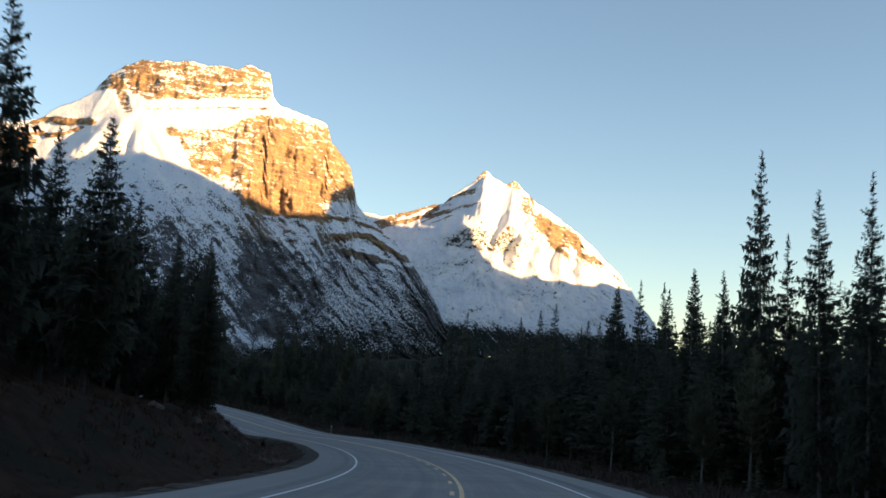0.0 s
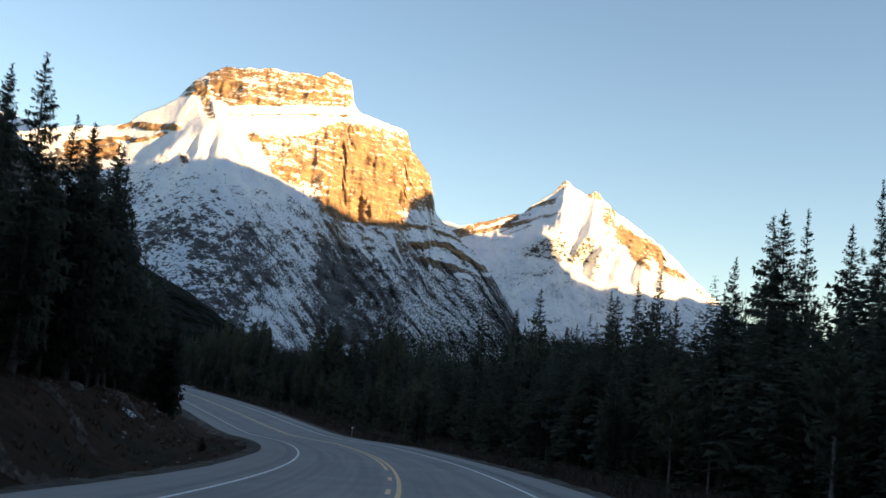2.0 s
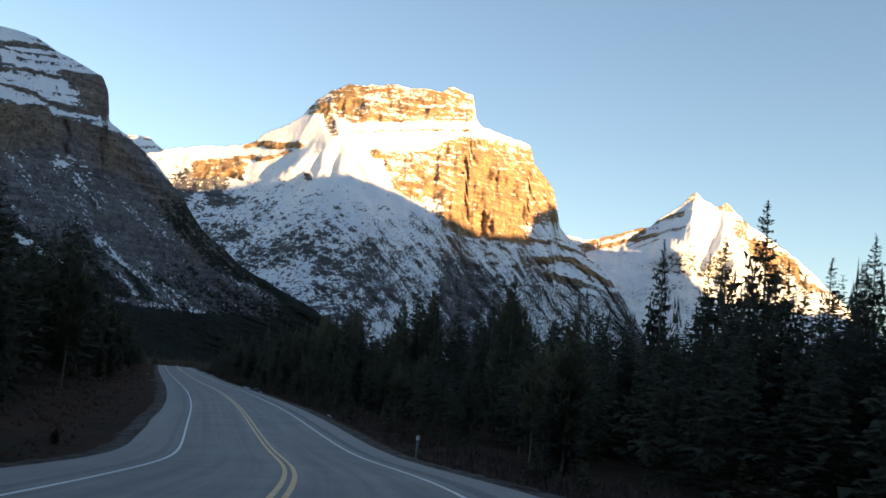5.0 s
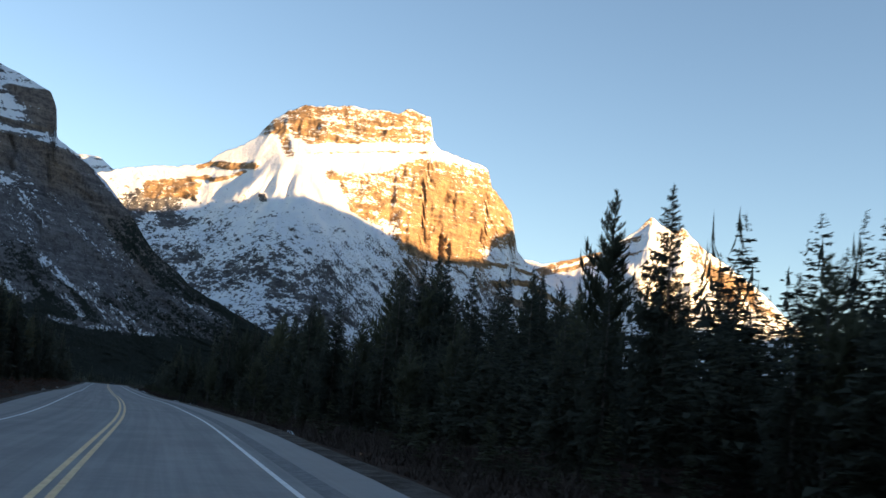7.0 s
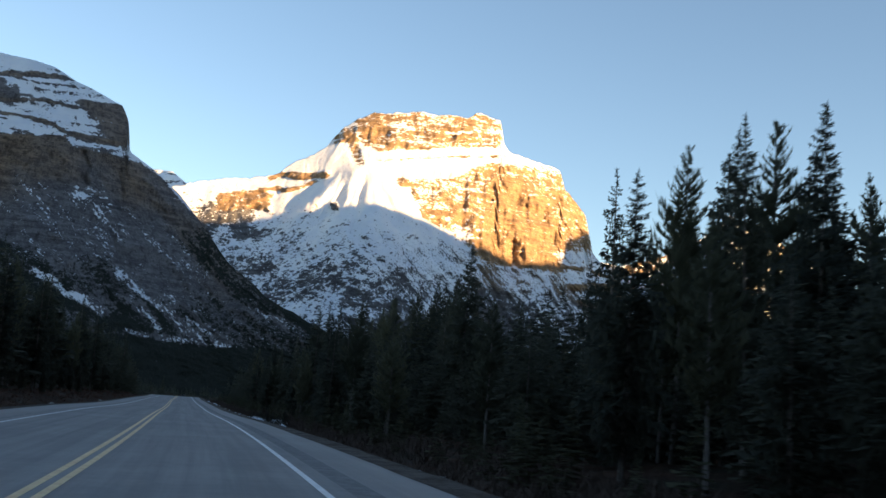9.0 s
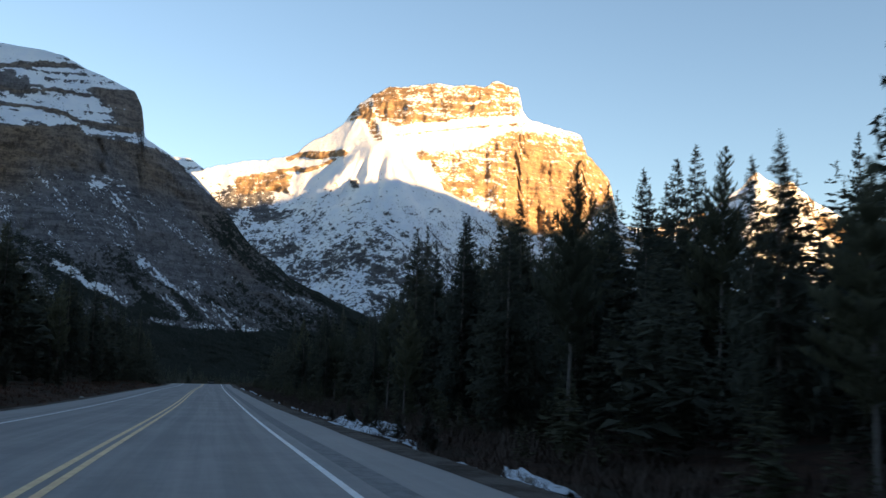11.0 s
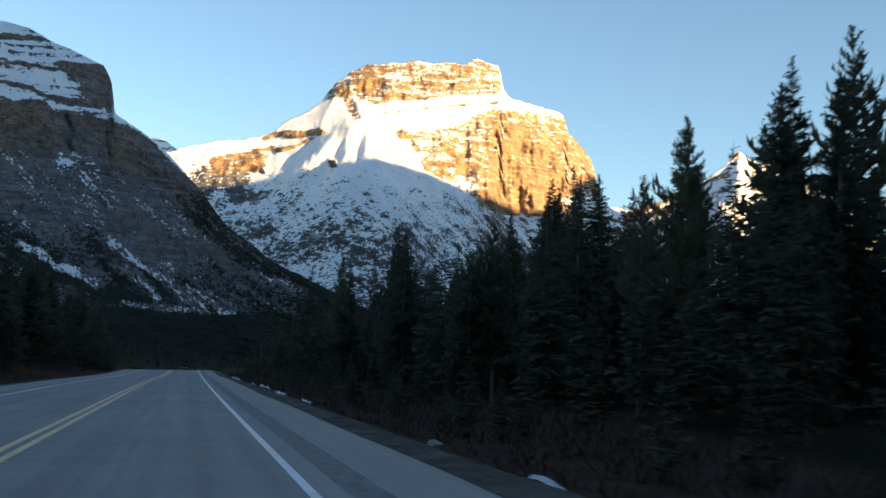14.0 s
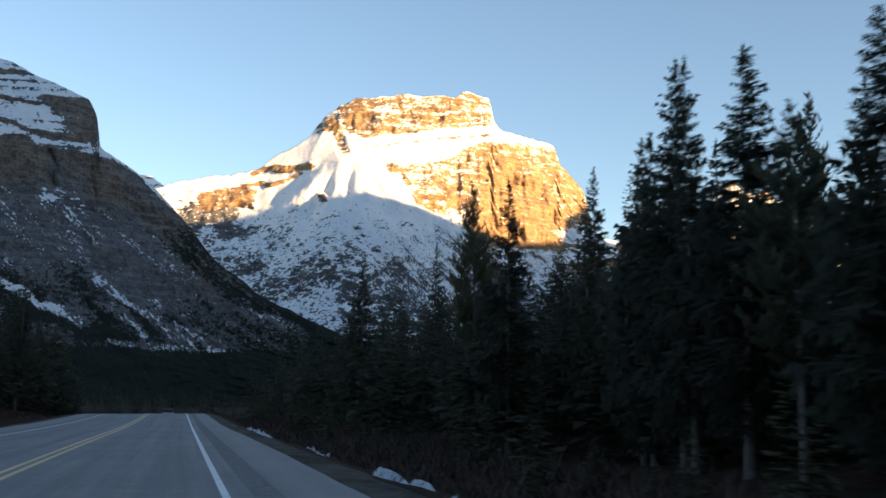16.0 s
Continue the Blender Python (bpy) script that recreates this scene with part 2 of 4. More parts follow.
def lattice(seed, shape_x, shape_y, cells_x, cells_y):
    """Smooth random field on a grid, between -1 and 1."""
    r = np.random.RandomState(seed)
    g = r.uniform(-1, 1, (int(cells_y) + 3, int(cells_x) + 3))
    u = np.linspace(0, cells_x, shape_x)
    v = np.linspace(0, cells_y, shape_y)
    i, j = u.astype(int), v.astype(int)
    fu, fv = u - i, v - j
    fu, fv = fu * fu * (3 - 2 * fu), fv * fv * (3 - 2 * fv)
    top = g[j][:, i] * (1 - fu) + g[j][:, i + 1] * fu
    low = g[j + 1][:, i] * (1 - fu) + g[j + 1][:, i + 1] * fu
    return top * (1 - fv[:, None]) + low * fv[:, None]


def fractal(seed, nx, ny, cx, cy, octaves=5, gain=0.5, ridged=False):
    total, amp = np.zeros((ny, nx)), 1.0
    for o in range(octaves):
        f = lattice(seed + o, nx, ny, cx * 2**o, cy * 2**o)
        total += amp * ((1 - 2 * np.abs(f)) if ridged else f)
        amp *= gain
    return total


def blur(a, sigma, axis):
    r = int(3 * sigma) + 1
    k = np.exp(-0.5 * (np.arange(-r, r + 1) / sigma) ** 2)
    k /= k.sum()
    pad = [(r, r) if ax == axis else (0, 0) for ax in (0, 1)]
    wide = np.pad(a, pad, "edge")
    return np.apply_along_axis(lambda line: np.convolve(line, k, "valid"), axis, wide)


def soft(x, lo, hi):
    t = np.clip((x - lo) / (hi - lo), 0, 1)
    return t * t * (3 - 2 * t)


# ---- ground and road ----
near = slice(0, None, 5)
sx, sy, sz, sb, sh = way_x[near], way_y[near], way_z[near], bank[near], np.radians(heading[near])


def beside(x, y):
    """Nearest place on the car's way: index, and metres to its right."""
    x, y = np.asarray(x, float), np.asarray(y, float)
    k = np.empty(x.shape, int)
    flat = k.reshape(-1)
    px, py = x.reshape(-1), y.reshape(-1)
    for i in range(0, len(px), 4000):
        d = (px[i:i + 4000, None] - sx) ** 2 + (py[i:i + 4000, None] - sy) ** 2
        flat[i:i + 4000] = d.argmin(1)
    side = (x - sx[k]) * np.cos(sh[k]) - (y - sy[k]) * np.sin(sh[k])
    away = np.hypot(x - sx[k], y - sy[k])
    return k, np.sign(side) * np.maximum(np.abs(side), away)


LEFT_EDGE, RIGHT_EDGE = -8.2, 3.5


def ground_z(x, y):
    k, o = beside(x, y)
    inside = np.clip(o, LEFT_EDGE - 2, RIGHT_EDGE + 2)
    z = sz[k] + sb[k] * inside
    r = np.clip(o - RIGHT_EDGE, 0, None)
    l = np.clip(LEFT_EDGE - o, 0, None)
    z = z - 0.8 * soft(r, 0.0, 4.0) + 0.4 * soft(r, 6, 16)
    bend = soft(-sy[k], 70, 115)
    z = z - 0.5 * soft(l, 0, 3) + (0.8 + 2.2 * bend) * soft(l, 3, 9) + (2 + 7 * bend) * soft(l, 9, 38)
    bumps = 0.12 * np.sin(x * 1.3 + 2 * np.sin(y * 0.7)) * np.sin(y * 1.1 + 1.5 * np.sin(x * 0.9))
    rough = np.maximum(r, l)
    z = z + bumps * soft(rough, 0.3, 3) + 0.3 * np.sin(x * 0.21 + 1) * np.sin(y * 0.17) * soft(rough, 4, 15)
    return z - 0.25 * (rough < 0.05)


def spaced(lo, hi, step, reach, grow=1.28):
    a = list(np.arange(lo, hi, step))
    d, s = hi, step
    while d < reach:
        a.append(d)
        s *= grow
        d += s
    d, s = lo, step
    while d > -reach:
        s *= grow
        d -= s
        a.insert(0, d)
    return np.array(a)


gx, gy = spaced(-95, 50, 1.4, 6500), spaced(-330, 330, 1.9, 6500)
GX, GY = np.meshgrid(gx, gy)
GZ = ground_z(GX, GY)
ground = mesh_object("ground", np.stack([GX, GY, GZ], -1).reshape(-1, 3), grid_faces(len(gy), len(gx)), GROUND, smooth=True)
tagged(ground, "dark brown roadside earth with low scrub and gravel", "ground", kind="structure")


def strip(name, o0, o1, lift, material, t0=-4.8, t1=25.0, parent=None, cols=2, step=3, kind="", label="", category=""):
    """A band that follows the road between two distances from the car's way."""
    i0, i1 = np.searchsorted(clock, [t0, t1])
    i = np.arange(i0, i1, step)
    h = np.radians(heading[i])
    o = np.linspace(o0, o1, cols)
    x = way_x[i][:, None] + np.cos(h)[:, None] * o
    y = way_y[i][:, None] - np.sin(h)[:, None] * o
    z = way_z[i][:, None] + bank[i][:, None] * o + lift
    ob = mesh_object(name, np.stack([x, y, z], -1).reshape(-1, 3), [f[::-1] for f in grid_faces(len(i), cols)], material, parent)
    if name == "road":
        run = np.cumsum(speed)[i] * STEP
        for key, values in (("across", np.repeat(o[None], len(i), 0)), ("along", np.repeat(run[:, None], cols, 1))):
            ob.data.attributes.new(key, "FLOAT", "POINT").data.foreach_set("value", values.astype(np.float32).ravel())
    return tagged(ob, label, category, kind=kind)


road = strip("road", LEFT_EDGE, RIGHT_EDGE, 0.0, ASPHALT, cols=7, kind="structure", label="grey worn asphalt two-lane highway with paved shoulders", category="road")
strip("edge_line", 1.54, 1.65, 0.005, WHITE, parent=road, label="white painted edge line")
strip("edge_line", -5.97, -5.855, 0.005, WHITE, parent=road, label="white painted edge line")
strip("centre_line", -1.925, -1.80, 0.005, YELLOW, parent=road, label="solid yellow centre line")
strip("centre_line", -2.18, -2.055, 0.005, YELLOW, t0=4.04, parent=road, label="solid yellow centre line")
for k in range(20):
    strip("dash", -2.18, -2.055, 0.005, YELLOW, t0=-3.5 + 0.375 * k, t1=-3.35 + 0.375 * k, parent=road, step=2)
strip("rumble_strip", -6.56, -6.28, 0.004, WORN, parent=road, label="worn milled rumble strip on the shoulder")
strip("rumble_strip", 1.95, 2.35, 0.004, RUMBLE, parent=road, label="dark milled rumble strip on the shoulder")


def verge(edge, side, seed):
    """The loose gravel between the asphalt and the earth, with a ragged outer rim."""
    i = np.arange(*np.searchsorted(clock, [-4.8, 24.5]), 3)
    h = np.radians(heading[i])
    rim = fractal(seed, len(i), 2, len(i) / 9, 1, 4, 0.6)[0][:, None]
    out = np.array([-0.10, 0.12, 0.45, 0.8, 1.1])[None] + rim * np.array([0.06, 0.05, 0.2, 0.3, 0.35])[None]
    o = edge + side * out
    x = way_x[i][:, None] + np.cos(h)[:, None] * o
    y = way_y[i][:, None] - np.sin(h)[:, None] * o
    plane = way_z[i][:, None] + bank[i][:, None] * o + 0.004
    z = np.where(out < 0.0, plane, np.minimum(plane + 0.02, ground_z(x, y) + 0.05 - 0.09 * soft(out, 0.7, 1.2)))
    z[:, 1] = plane[:, 1]
    turn = (lambda f: f[::-1]) if side > 0 else (lambda f: f)
    ob = mesh_object("gravel_verge", np.stack([x, y, z], -1).reshape(-1, 3), [turn(f) for f in grid_faces(len(i), 5)], GRAVEL)
    return tagged(ob, "grey gravel strip along the asphalt edge", "verge", kind="structure")


verge(RIGHT_EDGE, 1, 61)
verge(LEFT_EDGE, -1, 62)


# ---- mountains ----
def massif(name, y0, ridge, foot, cot, spacing, seed, material, label, rough=10.0, crest=8.0, thick=400.0, swell=None, broad=90.0, push=1.0, gentle=1.1, grown=(0.0, 0.0, 1.0), moved=(0.0, 0.0), flat=1.0):
    """A mountain whose crest stands in the plane y0. cot(X, Z) gives how gently the front slopes at a place of the face."""
    rx, rz = np.array(ridge, float).T
    nx = int((rx[-1] - rx[0]) / spacing)
    x = np.linspace(rx[0], rx[-1], nx)
    top = np.interp(x, rx, rz)
    top = top + crest * fractal(seed, nx, 2, (rx[-1] - rx[0]) / 60, 1, 4, 0.6)[0]
    bottom = np.interp(x, *np.array(foot, float).T)
    nz = int((top.max() - bottom.min()) / spacing)
    w = np.linspace(0, 1, nz)[:, None]
    X = np.repeat(x[None], nz, 0)
    Z = top * (1 - w) + bottom * w
    dz = (top - bottom) / (nz - 1)
    slope, bare, chute, wood, ochre = cot(X, Z, top[None])
    slope = np.clip(slope, 0.05, 3)
    depth = np.cumsum(slope * dz, 0)
    brow_line = blur(top[None], broad / spacing, 1)[0]
    rest = depth - 1.1 * (top - Z)
    levels = np.linspace(top.max(), bottom.min(), nz)
    rest = blur(np.stack([np.interp(-levels, -Z[:, i], rest[:, i]) for i in range(nx)], 1), 150 / spacing, 1)
    wide = np.stack([np.interp(-Z[:, i], -levels, rest[:, i]) for i in range(nx)], 1) + gentle * (brow_line - Z)
    depth = wide + 0.9 * ((depth - blur(depth, 26 / spacing, 0)) - (wide - blur(wide, 26 / spacing, 0)))
    depth += rough * fractal(seed + 20, nx, nz, nx * spacing / 120, nz * spacing / 160, 6, 0.6, True) * soft(w, 0.0, 0.05) * (0.4 + 0.9 * np.clip(bare + 0.5 * (name == "mountain" and y0 > 3900), 0, 1))
    depth *= flat
    if swell:
        depth += swell(X, Z, top[None]) * soft(top[None] - Z, 0, 60)
    Y = y0 - depth
    k = Y / y0
    xc, zc, size = grown
    front = push * np.stack([(xc + size * (X - xc) + moved[0]) * k, Y, (zc + size * (Z - zc) + moved[1]) * k], -1)
    back = front[0] + np.array([0, thick, -450.0])
    verts = np.concatenate([back[None], front]).reshape(-1, 3)
    ob = mesh_object(name, verts, [f[::-1] for f in grid_faces(nz + 1, nx)], material, smooth=True)
    for key, values in (("bare", bare), ("chute", chute), ("wood", wood), ("ochre", ochre)):
        values = values + np.zeros_like(X)
        layer = ob.data.attributes.new(key, "FLOAT", "POINT")
        layer.data.foreach_set("value", np.concatenate([values[:1], values]).astype(np.float32).ravel())
    return tagged(ob, label, "hill" if name == "wooded_hill" else "mountain")


def band(v, centre, half, edge):
    return soft(half + edge - np.abs(v - centre), 0, edge)


def layers(X, Z, seed, period, tilt=0.0):
    """Uneven beds of rock: -1 to 1 by height, wandering along the face."""
    ny, nx = Z.shape
    wander = 10 * fractal(seed, nx, ny, nx / 60, 1, 3)
    zz = (Z + tilt * X + wander) / period
    return 0.6 * np.sin(zz * 6.28) + 0.4 * np.sin(zz * 6.28 * 2.37 + 1.3)


def main_cot(X, Z, top):
    ny, nx = Z.shape
    n1 = fractal(71, nx, ny, nx / 22, ny / 22, 5, 0.6)
    n2 = fractal(91, nx, ny, nx / 60, ny / 60, 4, 0.55)
    warp_x, warp_z = X + 35 * n2, Z + 18 * n1
    left = np.interp(warp_z, [540, 600, 706, 790, 832, 860], [1010, 962, 812, 775, 700, 670])
    roof = np.interp(X, [690, 800, 869, 950, 1010, 1236, 1460], [838, 846, 856, 905, 934, 952, 900])
    floor_z = np.interp(X, [900, 942, 1086, 1245, 1330, 1460], [640, 612, 574, 564, 576, 600])
    face = soft(warp_x - left, -12, 12) * soft(roof - Z, -5, 8) * soft(Z - floor_z + 14 * n1, -15, 10)
    cap_low = np.interp(X, [400, 436, 525, 613, 800, 1057, 1100], [925, 918, 945, 915, 950, 992, 995])
    cap = soft(Z + 6 * n1 - cap_low, -4, 6) * (0.85 + 0.15 * soft(top - Z + 6 * n1, 2, 14)) * soft(X, 425, 455) * soft(1085 - X, 0, 10)
    bench = band(Z - cap_low, -28 + 4 * n1, 2, 4) * soft(X, 600, 640) * soft(1100 - X, 0, 40)
    knob = band(X + 0.35 * (Z - 930) + 10 * n1, 522, 16, 14) * band(Z, 915, 45, 30)
    orange = band(X + 30 * n2, 160, 85, 30) * band(Z + 0.0 * X + 10 * n1, np.interp(X, [71, 231], [665, 690]), 26, 12)
    ledge = band(Z + 5 * n1, np.interp(X, [230, 272, 455], [760, 790, 812]), 9, 6) * soft(X, 215, 260) * soft(470 - X, 0, 40)
    ledge2 = band(Z + 6 * n1, np.interp(X, [200, 300, 420], [725, 745, 790]), 5, 5) * soft(X, 180, 230) * soft(430 - X, 0, 40)
    boulder = band(X + 0.4 * (Z - 706) + 4 * n1, 478, 9, 6) * band(Z, 706, 9, 6)
    low = soft(655 - Z + 40 * n2, -40, 110)
    right_low = soft(X + 0.3 * Z, 700, 1000) * low
    slope = 1.3 + 0.12 * n2
    slope = slope - low * (0.08 + 0.75 * np.clip(n1 + 0.05 + 0.4 * n2, 0, 1)) - right_low * 0.42
    beds = layers(X, Z, 33, 34)
    rock = np.clip(face + cap + 0.8 * bench + knob + orange + ledge + ledge2, 0, 1)
    stepped = np.clip(0.28 + 1.2 * np.clip(beds - 0.25 + 0.75 * n1, 0, 1), 0.15, 1.8)
    rise = Z - cap_low
    shelves = np.clip(sum(band(rise + 7 * n1 + 9 * n2, at, w, 5) * soft(n2 + n1 * 0.6, lo, lo + 0.4) for at, w, lo in ((16, 1.5, -0.6), (38, 1.0, -0.1), (60, 2.5, -0.5), (92, 2.0, -0.2))), 0, 1)
    upper = 0.79 - 0.05 * soft(beds + 0.9 * n1, 0.3, 0.9) + 0.26 * n1 - 0.16 * n2 + 0.02
    crown = np.clip(0.80 - 0.6 * shelves + 0.2 * n1 - 0.45 * band(X + 0.5 * (Z - 950) + 8 * n1, 520, 22, 30), 0, 1)
    bands_left = np.clip(orange + ledge + ledge2, 0, 1)
    foot = np.interp(Z + 35 * n2 - 0.05 * np.clip(X - 500, 0, 400), [200, 380, 480, 560, 620, 680, 740], [0.72, 0.65, 0.57, 0.46, 0.30, 0.13, 0.0]) + 0.16 * n2 * low + 0.20 * n1 * low
    bluff = band(X + 60 * n1 + 40 * n2, 100, 90, 90) * band(Z + 30 * n1 + 20 * n2, 588, 25, 50)
    foot = np.maximum(foot, 0.95 * bluff)
    steep = right_low * (-0.06 + 0.15 * n2)
    bare = np.clip(face * upper + cap * crown + 0.98 * bands_left + 0.9 * (knob * 0.85 + boulder) + 0.6 * bench, 0, 1)
    bare = np.maximum(bare, foot + steep)
    flank = soft(X + 0.6 * (Z - 600), 1270, 1330) * soft(Z, 400, 470) * soft(floor_z + 90 - Z, 0, 30)
    shelf = np.clip(band(Z + 8 * n1, np.interp(X, [1330, 1480, 1640], [520, 535, 465]), 7, 7) + 0.9 * band(Z + 8 * n1, np.interp(X, [1400, 1650], [470, 420]), 7, 10) + band(Z + 6 * n1, np.interp(X, [1400, 1530], [590, 560]), 3, 4), 0, 1)
    bare = bare * (1 - flank) + flank * np.clip(0.22 + 0.75 * shelf + 0.15 * n1, 0, 1)
    slope = slope - 0.75 * flank * shelf
    chute = np.clip(right_low * 1.1, 0, 1) * (1 - flank)
    wood = np.interp(Z + 40 * n2 - 0.12 * (X - 1300), [60, 180, 300, 380, 440], [0.68, 0.46, 0.36, 0.22, 0.0]) * soft(X + 0.5 * Z, 1050, 1350) + 0.7 * soft(110 - Z, 0, 60)
    ochre = np.clip(rock + 0.5 * band(Z, 560, 50, 60) * soft(X, 900, 1000) + 0.6 * flank * shelf, 0, 1)
    return slope * (1 - rock) + stepped * rock, bare, chute, np.clip(wood, 0, 1), ochre


def main_swell(X, Z, top):
    dome = 70 * np.exp(-(((X - 640) / 170) ** 2) - ((Z - 720) / 200) ** 2)
    ny, nx = Z.shape
    n = fractal(721, nx, ny, nx / 30, ny / 30, 4, 0.55)
    fan = np.arctan2(X - 590 + 14 * n, 960 - Z)
    gullies = (11 * np.sin(fan * 15 + 0.8 * n) + 5 * np.sin(fan * 34 + 1.6 * n + 1)) * soft(850 - Z, 0, 110) * soft(Z, 560, 660) * soft(X, 330, 400) * soft(800 - X, 0, 80)
    spur = 34 * np.exp(-((X - np.interp(Z, [640, 700, 820, 900], [345, 395, 520, 560])) / 42.0) ** 2) * band(Z, 740, 90, 60)
    stone = 12 * np.exp(-((X - 478) / 12.0) ** 2 - ((Z - 706) / 10.0) ** 2)
    face = soft(X + 0.35 * (Z - 700), 800, 900) * soft(1500 - X, 0, 60) * band(Z, 730, 120, 60) + 0.7 * band(Z, 1015, 55, 25) * soft(X, 430, 470) * soft(1085 - X, 0, 20)
    crag = 15 * face * fractal(731, nx, ny, nx / 13, ny / 40, 4, 0.55, True)
    ribs = 6 * np.sin((0.77 * X + 0.64 * Z) / 8.5 + 3.2 * n) * soft(670 - Z + 40 * n, 0, 110) * soft(X, 350, 600)
    return dome + gullies + spur + stone + crag + ribs


MAIN_RIDGE = [(-330, 640), (-200, 690), (-70, 700), (69, 742), (160, 764), (234, 779), (272, 803), (367, 858), (430, 912), (442, 940), (459, 960), (536, 1026), (580, 1051), (724, 1074), (854, 1083), (920, 1083),
              (950, 1104), (969, 1108), (1043, 1090), (1052, 1060), (1061, 1012), (1098, 978), (1236, 958), (1284, 925), (1305, 860), (1340, 832), (1388, 785), (1410, 715), (1426, 655), (1450, 632), (1490, 600), (1560, 545), (1600, 520), (1643, 475), (1710, 410), (1770, 330), (1840, 240), (1950, 150), (2100, 60), (2300, 20)]
MAIN_ROCK = mountain_material("banded limestone and snow", (0.155, 0.104, 0.066), (0.45, 0.295, 0.160))
massif("mountain", 3712.0, MAIN_RIDGE, [(-330, -20), (2300, -20)], main_cot, 5.1, 5, MAIN_ROCK,
       "sunlit flat-topped limestone mountain with snow fields and a shaded rocky foot", rough=13.0, crest=8.0, swell=main_swell, grown=(650.0, 850.0, 1.05), push=0.95)


def run_of(X, Z, x0, z0, x1, z1, half, edge):
    """A strip from one place of the face down to another, 1 inside and fading over edge."""
    dx, dz = x1 - x0, z1 - z0
    size = math.hypot(dx, dz)
    along = ((X - x0) * dx + (Z - z0) * dz) / size
    across = np.abs((X - x0) * dz - (Z - z0) * dx) / size
    return soft(half + edge - across, 0, edge) * soft(along, -edge, edge) * soft(size - along, -edge, edge)


def left_cot(X, Z, top):
    ny, nx = Z.shape
    n1 = fractal(171, nx, ny, nx / 22, ny / 22, 5, 0.6)
    n2 = fractal(191, nx, ny, nx / 60, ny / 60, 4, 0.55)
    cliff_top = np.interp(X, [-900, -379, -284, -268, -200, -131, -92, 0, 60], [470, 478, 493, 471, 460, 456, 434, 350, 290])
    cliff_low = np.interp(X, [-900, -373, -301, -226, -150, -50, 60], [350, 372, 384, 365, 352, 325, 225])
    cliff = soft(cliff_top - Z + 5 * n1, -3, 5) * soft(Z - cliff_low + 30 * n2, -30, 30)
    brow = soft(X + 0.9 * (Z - 520) + 18 * n1, -245, -205) * band(Z, 527, 38, 8)
    strips = band(Z + 9 * n1, np.interp(X, [-500, -381, -307, -280], [520, 517, 508, 492]), 2.5, 3) * soft(-275 - X, 0, 12) + band(Z + 4 * n1, np.interp(X, [-280, -179], [494, 488]), 3, 4) * soft(X, -285, -270)
    strips = strips + band(Z + 6 * n1, 548 + 14 * n2, 2, 3) * soft(-245 - X + 30 * n2, 0, 60) + band(Z + 5 * n1, 612 + 0.12 * (X + 300), 2.5, 3) * soft(-290 - X, 0, 30)
    knob = soft(-385 - X + 40 * n1, 0, 20) * band(Z + 14 * n1, 570, 12, 10)
    slope = 1.35 + 0.1 * n1
    low = soft(360 - Z + 50 * n2, -20, 60)
    slope = slope - low * (0.35 + 0.35 * np.clip(n1, 0, 1))
    beds = layers(X, Z, 133, 22)
    rock = np.clip(cliff + brow + strips + knob, 0, 1)
    stepped = np.clip(0.2 + 0.25 * np.clip(beds - 0.4 + 0.4 * n1, 0, 1), 0.1, 1)
    wx, wz = X + 9 * n1 + 12 * n2, Z + 6 * n1
    paths = 0.9 * run_of(wx, wz, -310, 218, -165, 138, 2, 10) + run_of(wx, wz, -158, 226, 40, 98, 3, 11) + 0.7 * run_of(wx, wz, -120, 168, -50, 112, 2, 14)
    paths = np.clip(paths + 0.55 * run_of(wx, wz, 6, 143, 106, 88, 4, 14) + 0.6 * run_of(wx, wz, -130, 108, 94, 88, 3, 9) + 0.5 * run_of(wx, wz, 128, 190, 188, 153, 2, 10), 0, 1)
    thin = 0.34 * run_of(wx, wz, -216, 358, -160, 265, 9, 20)
    bare = np.clip(rock * 1.1 + 0.2 + 0.14 * n1 + 0.80 * np.clip(layers(X, Z, 139, 15) - 0.12 + 0.9 * n1, 0, 1), 0, 1.15)
    below = soft(cliff_low + 40 - Z + 25 * n2, 0, 40)
    bare = bare * (1 - below) + below * (1.06 + 0.08 * n1 - (0.62 + 0.50 * n1) * paths - thin)
    grove = 0.9 * run_of(wx, wz, -420, 250, -60, 118, 18, 34) + run_of(wx, wz, -225, 245, -90, 150, 12, 26) + 0.95 * run_of(wx, wz, -20, 320, 360, 128, 14, 48)
    wood = np.clip(grove, 0, 1.1) * (0.68 + 0.22 * n2 + 0.26 * n1) * (1 - 0.85 * paths) + 0.58 * soft(205 - Z + 40 * n2 + 20 * n1, 0, 90) * (1 - 0.9 * paths) + soft(X, 230, 330) + 1.0 * soft(104 - Z, 0, 25)
    ochre = np.clip(cliff * (0.45 + 0.5 * n2 + 0.3 * n1) + 0.5 * brow + 0.6 * strips, 0, 1)
    return slope * (1 - rock) + stepped * rock, bare, below, np.clip(wood, 0, 1), ochre


def left_swell(X, Z, top):
    cleft = band(X, np.interp(Z, [386, 410, 430, 457], [-226, -236, -229, -243]), 1, 6) * band(Z, 428, 30, 14)
    return -12 * cleft


